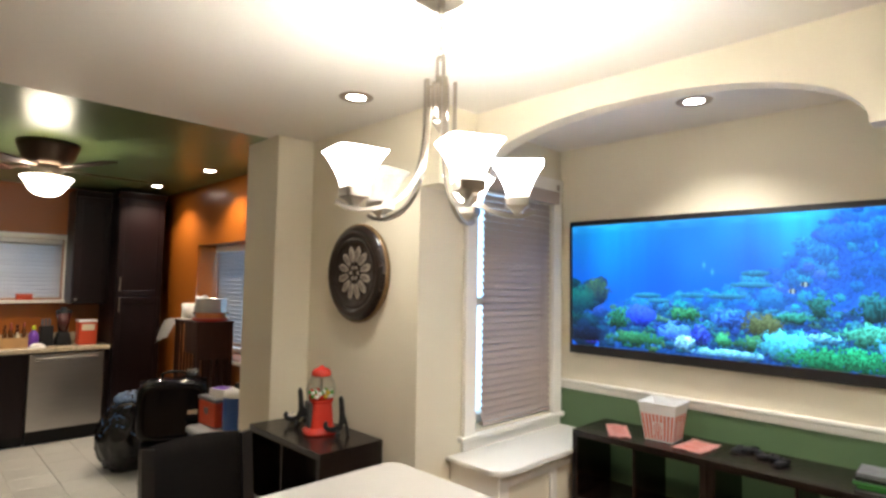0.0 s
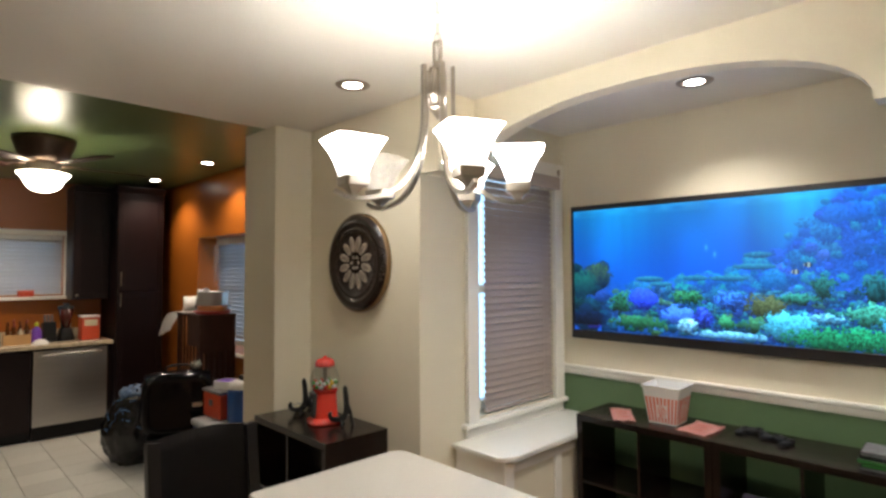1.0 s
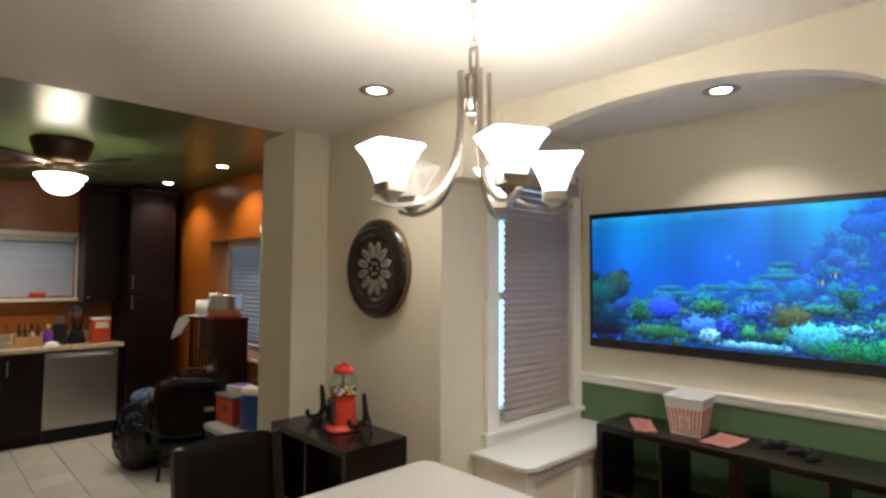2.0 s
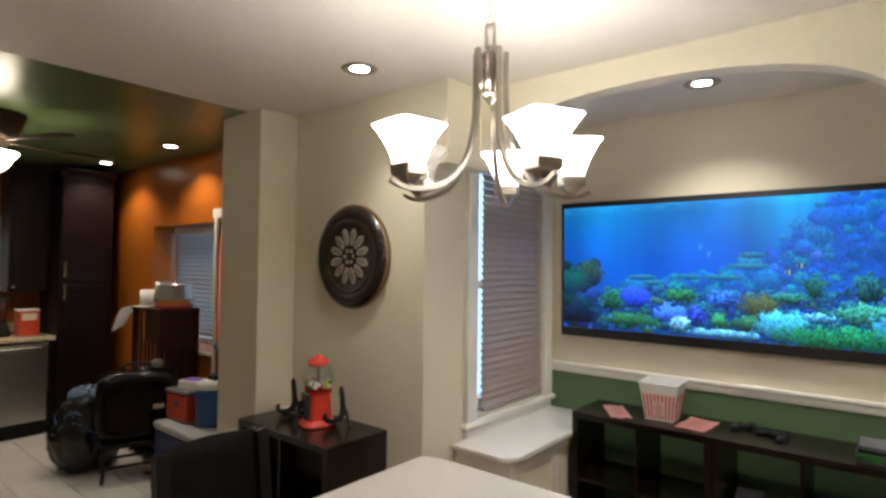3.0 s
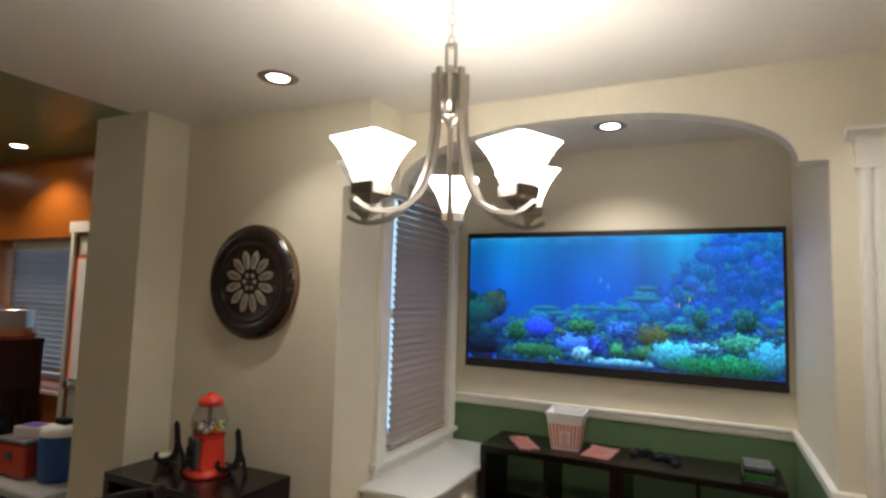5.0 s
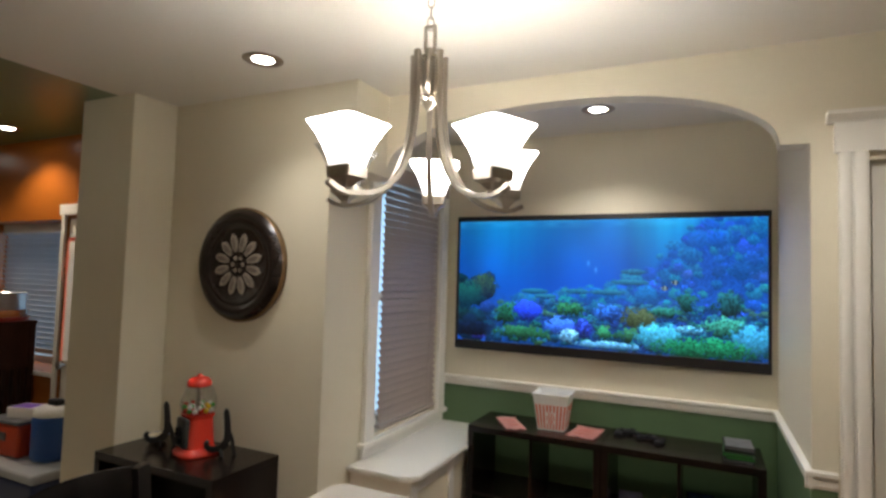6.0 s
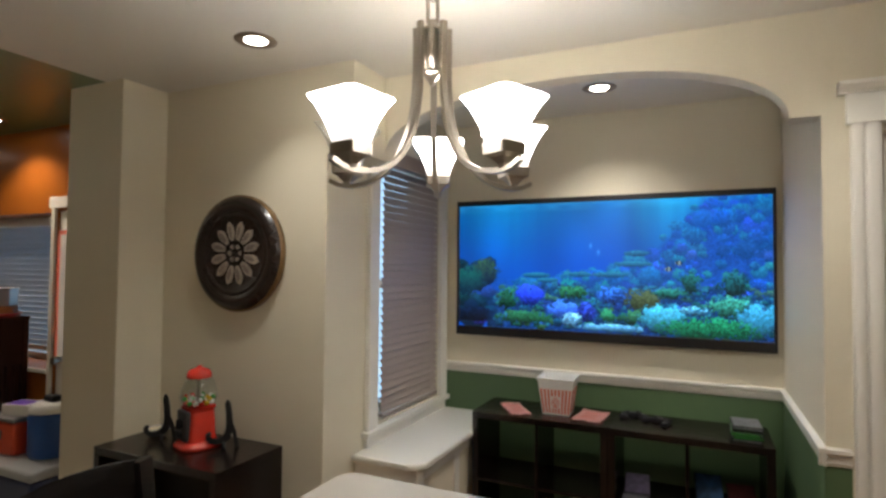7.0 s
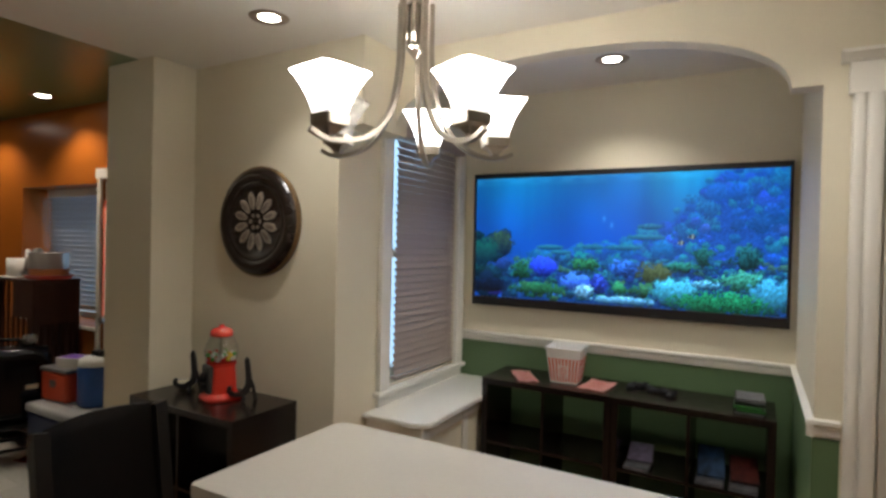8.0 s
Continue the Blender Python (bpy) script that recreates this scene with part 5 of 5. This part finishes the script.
COTTON = mat("white_cotton", (0.55, 0.53, 0.51), 0.9, 0.08, 150, 0.1, coarse=6)
for x0, x1 in ((KD0 + 0.035, KD0 + 0.165), (KD0 + 0.186, KD1 - 0.10)):
    world_part("panel", cloth(x0, x1, 1.0, 1.86, KN + 0.004), COTTON, cur, smooth=True)
for x0, x1 in ((KD0 + 0.020, KD0 + 0.034), (KD0 + 0.166, KD0 + 0.185)):
    world_part("red_border", cloth(x0, x1, 1.0, 1.86, KN + 0.004), REDPRINT, cur, smooth=True)
world_part("red_border", cloth(KD0 + 0.020, KD1 - 0.065, 1.861, 1.89, KN + 0.004), REDPRINT, cur, smooth=True)
world_part("rod", sweep([(KD0 + 0.05, KN + 0.004, 1.895), (KD1 - 0.05, KN + 0.004, 1.895)], 0.012, 0.012, 8), WHITEPLASTIC, cur)

# dark wooden stand with the pots on it
hut = thing("slatted_stand", "tall dark walnut stand with slatted lower sides", "stand", (-5.246, 2.128, 0))
part("top", box(-0.285, -0.17, 1.246, 0.285, 0.17, 1.271, 0.004), DARKWOOD, hut)
for sx in (-0.26, 0.26):
    for sy in (-0.145, 0.145):
        part("leg", box(sx - 0.02, sy - 0.02, 0, sx + 0.02, sy + 0.02, 1.246, 0.003), DARKWOOD, hut)
part("side_panel", box(0.262, -0.125, 0.93, 0.276, 0.125, 1.246), DARKWOOD, hut)
part("front_panel", box(-0.03, -0.162, 0.98, 0.24, -0.150, 1.246), DARKWOOD, hut)
part("rail", box(0.255, -0.125, 0.12, 0.275, 0.125, 0.18), DARKWOOD, hut)
part("rail", box(-0.24, -0.16, 0.12, 0.24, -0.14, 0.18), DARKWOOD, hut)
for k in range(5):
    y = -0.10 + 0.05 * k
    part("slat", box(0.262, y - 0.013, 0.18, 0.274, y + 0.013, 0.93), DARKWOOD, hut)
for k in range(6):
    x = -0.20 + 0.08 * k
    part("slat", box(x - 0.016, -0.158, 0.18, x + 0.016, -0.146, 0.98 if x > -0.05 else 1.246), DARKWOOD, hut)
part("back_panel", box(-0.24, 0.140, 0.18, 0.24, 0.150, 1.246), DARKWOOD, hut)
HT = 1.271
small("tray", "round red tray under the steel pot", "tray", (-5.08, 2.125, HT), [("tray", lathe([(0, 0.0), (0.14, 0.0), (0.165, 0.03), (0.158, 0.03), (0.138, 0.008), (0, 0.008)], 36), mat("dark_red_enamel", (0.30, 0.025, 0.02), 0.3, 0.1, 60, 0.01), True)])
small("mixing_bowl", "glass bowl under a steel pot", "bowl", (-5.08, 2.125, HT + 0.009), [("bowl", lathe([(0, 0), (0.12, 0), (0.15, 0.045), (0.162, 0.075), (0.158, 0.075), (0.146, 0.046), (0.118, 0.006), (0, 0.006)], 32), CLEAR, True)])
small("steel_pot", "stainless steel pot standing in a bowl", "pot", (-5.08, 2.125, HT + 0.016), [("body", lathe([(0, 0), (0.118, 0), (0.128, 0.012), (0.133, 0.185), (0.140, 0.19), (0.129, 0.188), (0.123, 0.014), (0, 0.008)], 40), STEEL, True), ("copper_band", lathe([(0.1292, 0.015), (0.1312, 0.02), (0.132, 0.06), (0.1302, 0.065)], 40), mat("copper_band", (0.55, 0.25, 0.1), 0.35, 0.1, metal=0.8), True)])
small("pan", "steel pan leaning behind the pot", "pan", (-5.283, 2.150, HT), [("pan", moved(lathe([(0, 0), (0.09, 0), (0.115, 0.04), (0.108, 0.04), (0.086, 0.006), (0, 0.006)], 32), pose(0, 0, 0.115, 0, -78, 35)), STEEL, True)])
small("paper_roll", "white roll of kitchen paper on the stand", "paper roll", (-5.443, 2.052, HT), [("roll", lathe([(0.02, 0), (0.06, 0), (0.06, 0.15), (0.02, 0.15), (0.02, 0)], 28), WHITEPAPER, True), ("core", lathe([(0.0195, 0.0), (0.0195, 0.152), (0.016, 0.152), (0.016, 0)], 16), LIGHTWOOD, True)])
small("candle", "white candle on the stand", "candle", (-5.347, 2.095, HT), [("stick", lathe([(0, 0), (0.018, 0), (0.016, 0.22), (0, 0.225)], 16), WHITEPAPER, True)])
tw = thing("white_towel", "white towel draped over the corner of the stand", "towel", (-5.49, 1.955, HT))
fall = [(0.15, 0.09, 0.004), (0.08, 0.05, 0.010), (0.02, 0.012, 0.012), (-0.025, -0.012, 0.004), (-0.055, -0.03, -0.035), (-0.085, -0.045, -0.085), (-0.112, -0.058, -0.135), (-0.13, -0.066, -0.172)]
b = bmesh.new()
grid = []
for i, (px, py, pz) in enumerate(fall):
    line = []
    for j in range(13):
        u = j / 12 - 0.5
        wave = 0.012 * math.sin(j * 1.1 + i * 0.25) * min(1, i / 4)
        w = 0.19 * (1 - 0.25 * max(0, i - 3) / 4)
        line.append(b.verts.new((px + 0.45 * w * u + 0.5 * wave, py - 0.9 * w * u - wave, pz - 0.05 * (u + 0.5) * max(0, i - 2) / 5)))
    grid.append(line)
for r0, r1 in zip(grid, grid[1:]):
    for j in range(12):
        b.faces.new((r0[j], r0[j + 1], r1[j + 1], r1[j]))
bmesh.ops.solidify(b, geom=b.faces[:], thickness=0.006)
part("cloth", b, mat("white_terry_cloth", (0.72, 0.71, 0.69), 0.95, 0.06, 160, 0.3), tw, smooth=True)

# bags, case and coolers on the kitchen floor
low = thing("low_stool", "low black stool under the glossy suitcase", "stool", (-4.91, 1.77, 0), -18)
part("seat", box(-0.15, -0.24, 0.250, 0.15, 0.24, 0.285, 0.010), BLACKPLASTIC, low)
for sx in (-1, 1):
    for sy in (-1, 1):
        part("leg", sweep([(sx * 0.125, sy * 0.21, 0.252), (sx * 0.135, sy * 0.225, 0.0)], 0.026, 0.026, 0, Vector((0, 1, 0))), BLACKPLASTIC, low)
    part("stretcher", box(sx * 0.129 - 0.008, -0.20, 0.10, sx * 0.129 + 0.008, 0.20, 0.122), BLACKPLASTIC, low)
rug = thing("red_floor_cloth", "crumpled dark red cloth on the kitchen tiles", "cloth", (-4.72, 1.98, 0.0), 20)
b = bmesh.new()
grid = [[b.verts.new((0.030 * (i - 6), 0.022 * (j - 6), 0.006 + 0.030 * abs(noise.noise(Vector((i * 0.45, j * 0.45, 3)))))) for i in range(13)] for j in range(13)]
for j in range(12):
    for i in range(12):
        b.faces.new((grid[j][i], grid[j][i + 1], grid[j + 1][i + 1], grid[j + 1][i]))
bmesh.ops.solidify(b, geom=b.faces[:], thickness=0.004)
part("cloth", b, mat("dark_red_cotton", (0.20, 0.03, 0.02), 0.9, 0.2, 120, 0.2, coarse=8), rug, smooth=True)
case_ = thing("suitcase", "glossy black hard-shell suitcase with a carry handle", "suitcase", (-4.91, 1.77, 0.285), -18)


def case_half(sign, lo):
    """One half of the hard shell: a rounded outline that curves in towards its face."""
    bm = bmesh.new()
    rings = []
    for d, k in ((lo, 1.0), (0.045, 1.0), (0.070, 0.985), (0.092, 0.945), (0.106, 0.885), (0.112, 0.80), (0.108, 0.775), (0.108, 0.70)):
        ring = []
        for i in range(48):
            c, q = math.cos(2 * math.pi * i / 48), math.sin(2 * math.pi * i / 48)
            w, h = 0.258 - 0.24 * (1 - k), 0.242 - 0.24 * (1 - k)
            ring.append(bm.verts.new((sign * d, w * math.copysign(abs(c) ** 0.42, c), 0.242 + h * math.copysign(abs(q) ** 0.42, q))))
        rings.append(ring)
    for r0, r1 in zip(rings, rings[1:]):
        for i in range(48):
            bm.faces.new((r0[i], r0[(i + 1) % 48], r1[(i + 1) % 48], r1[i]))
    bm.faces.new(rings[0])
    bm.faces.new(rings[-1])
    return bm


part("shell", case_half(-1, 0.001), GLOSSBLACK, case_, smooth=True)
part("shell", case_half(1, 0.008), GLOSSBLACK, case_, smooth=True)
part("seam", box(-0.004, -0.235, 0.01, 0.010, 0.235, 0.472, 0.004), BLACKPLASTIC, case_)
part("handle", sweep([(0.0, -0.09, 0.475), (0.0, -0.085, 0.515), (0.0, -0.05, 0.53), (0.0, 0.05, 0.53), (0.0, 0.085, 0.515), (0.0, 0.09, 0.475)], 0.022, 0.016, 8, Vector((1, 0, 0))), BLACKPLASTIC, case_, smooth=True)
part("label_tag", box(0.1085, 0.10, 0.215, 0.1105, 0.17, 0.245), CREAMPRINT, case_, "small pale label")

case_.scale = (1.05, 1.09, 1.09)
foil = thing("crumpled_wrap", "crumpled silver wrapping on the suitcase", "wrapping", (-4.865, 1.90, 0.808))
b = bmesh.new()
bmesh.ops.create_icosphere(b, subdivisions=3, radius=1)
for v in b.verts:
    d = v.co.normalized()
    v.co = Vector((d.x * 0.05, d.y * 0.06, 0.045 + d.z * 0.045)) * (1 - 0.9 * abs(noise.noise(d * 3.5 + Vector((1, 2, 3)))))
part("wrap", b, mat("crumpled_silver_film", (0.36, 0.34, 0.31), 0.25, 0.2, 40, 0.4, metal=0.7), foil)

bag = thing("bin_bag", "full shiny black bin bag on the tiled floor", "bag", (-5.36, 1.57, 0))
b = bmesh.new()
bmesh.ops.create_icosphere(b, subdivisions=5, radius=1)
for v in b.verts:
    d = v.co.normalized()
    crease = abs(noise.noise(d * 3.1)) * 0.16 + abs(noise.noise(d * 7.3 + Vector((3, 1, 2)))) * 0.09 + 0.03 * noise.noise(d * 17)
    rr_ = 1.02 - crease
    hgt = d.z * rr_
    taper = 1.0 - 0.35 * max(0, hgt) ** 1.5
    v.co = Vector((d.x * rr_ * 0.26 * taper, d.y * rr_ * 0.27 * taper, max(0.0, 0.29 + 0.38 * hgt)))
part("bag", b, BAGBLACK, bag, smooth=True)
BAGPRINT = mat("pale_blue_film_print", (0.08, 0.16, 0.30), 0.25, 0.5, 30, 0.2, coarse=12)


def bag_skin(turn, rise, out=0.006):
    """A place on the bag's skin, from its turn round the bag and its rise from the middle, both in degrees."""
    d = Vector((math.cos(radians(rise)) * math.cos(radians(turn)), math.cos(radians(rise)) * math.sin(radians(turn)), math.sin(radians(rise))))
    crease = abs(noise.noise(d * 3.1)) * 0.16 + abs(noise.noise(d * 7.3 + Vector((3, 1, 2)))) * 0.09 + 0.03 * noise.noise(d * 17)
    k = 1.02 - crease
    taper = 1.0 - 0.35 * max(0, d.z * k) ** 1.5
    return Vector((d.x * (k * 0.26 * taper + out), d.y * (k * 0.27 * taper + out), 0.29 + 0.38 * d.z * k + out * d.z))


stripe_rng = random.Random(8)
for k in range(13):
    turn0, rise0 = stripe_rng.uniform(-110, 0), stripe_rng.uniform(4, 44)
    turn1, rise1 = turn0 + stripe_rng.uniform(8, 20), rise0 + stripe_rng.uniform(-10, 14)
    mark = sweep([bag_skin(turn0 + (turn1 - turn0) * q / 6, rise0 + (rise1 - rise0) * q / 6, 0.0015) for q in range(7)], 0.003, stripe_rng.uniform(0.006, 0.016), 0, Vector((0, 0, 1)))
    part("printed_stripe", mark, BAGPRINT, bag, "pale blue printed stripe", True)
b = bmesh.new()
bmesh.ops.create_icosphere(b, subdivisions=4, radius=1)
for v in b.verts:
    d = v.co.normalized()
    v.co = Vector((d.x * 0.12, d.y * 0.14, 0.60 + d.z * 0.07)) * (1 - 0.12 * abs(noise.noise(d * 5)))
part("blue_cloth", b, mat("blue_cloth", (0.03, 0.075, 0.17), 0.5, 0.8, 30, 0.3, coarse=14), bag, "patterned blue cloth on top", True)

cool = thing("large_cooler", "navy cooler box with a pale grey lid on the kitchen floor", "cooler", (-4.28, 1.98, 0))
part("body", box(-0.33, -0.20, 0, 0.33, 0.20, 0.41, 0.02, 3), mat("navy_plastic", (0.02, 0.03, 0.08), 0.4, 0.1), cool, smooth=False)
part("lid", box(-0.34, -0.21, 0.411, 0.34, 0.21, 0.47, 0.02, 3), mat("pale_grey_plastic", (0.36, 0.37, 0.38), 0.45, 0.06, 60, 0.02), cool, "pale grey cooler lid")
rc = thing("small_cooler", "orange-red lunch cooler with a grey lid", "cooler", (-4.49, 2.0, 0.47), 4)
part("body", box(-0.145, -0.12, 0, 0.145, 0.12, 0.20, 0.018, 3), COOLERRED, rc)
part("lid", box(-0.152, -0.127, 0.201, 0.152, 0.127, 0.228, 0.010, 2), GREYPRINT, rc, "grey lid")
part("latch", box(-0.03, -0.128, 0.10, 0.03, -0.119, 0.15, 0.004), GREYPRINT, rc)
bx = thing("printed_box", "white carton with purple print on the small cooler", "carton", (-4.45, 2.01, 0.698), 15)
part("carton", box(-0.10, -0.07, 0, 0.10, 0.07, 0.065, 0.003), WHITEPAPER, bx)
part("print", box(-0.085, -0.06, 0.0655, 0.06, 0.055, 0.0665), PURPLE, bx, "purple printed panel")
jug = thing("water_jug", "blue drinks jug with a white lid and black spout", "water jug", (-4.20, 2.03, 0.47))
part("body", lathe([(0, 0), (0.115, 0), (0.125, 0.02), (0.125, 0.25), (0.118, 0.27), (0, 0.27)], 32), BLUEPLASTIC, jug, smooth=True)
part("lid", lathe([(0.122, 0.27), (0.122, 0.295), (0.09, 0.325), (0, 0.33)], 32), WHITEPLASTIC, jug, "white lid", True)
part("spout", box(-0.05, -0.03, 0.325, 0.05, 0.03, 0.365, 0.01), BLACKPLASTIC, jug)

# ---- kitchen floor tiles ----
ts, joint = 0.305, 0.0045
kf = bpy.data.objects["kitchen_floor"]
tile_me = None
for i in range(12):
    for j in range(13):
        x0, y0 = XK2 - 0.002 - ts * (i + 1), KN - 0.34 - ts * j
        if tile_me is None:
            ob = part("tile", box(joint / 2, joint / 2, -0.012, ts - joint / 2, ts - joint / 2, 0.0, 0.003, 1), TILE, kf)
            tile_me = ob.data
        else:
            ob = new("tile", tile_me)
            ob.parent = kf
        ob.location = (x0, y0, 0)
for i in range(12):
    ob = part("tile", box(joint / 2, joint / 2, -0.012, ts - joint / 2, 0.33, 0.0, 0.003, 1), TILE, kf) if i == 0 else new("tile", cut)
    cut = ob.data
    ob.parent = kf
    ob.location = (XK2 - 0.002 - ts * (i + 1), KN - 0.34 + 0.003, 0)

# ---- dining room floor boards ----
bw = 0.09
fl = bpy.data.objects["floor"]
board_me = {}
row = 0
y = BACK
while y + bw <= YT:
    x = XK2 + 0.001
    first_len = (0.55, 1.35, 0.95)[row % 3]
    while x < EAST - 0.01:
        ln = min(first_len if x < XK2 + 0.01 else 1.5, EAST - x)
        key = round(ln, 3)
        if key not in board_me:
            ob = part("board", box(0, 0.0008, 0.0, ln - 0.001, bw - 0.0008, 0.004, 0.001, 1), OAK, fl)
            board_me[key] = ob.data
        else:
            ob = new("board", board_me[key])
            ob.parent = fl
        ob.location = (x, y, 0)
        x += ln
    y += bw
    row += 1
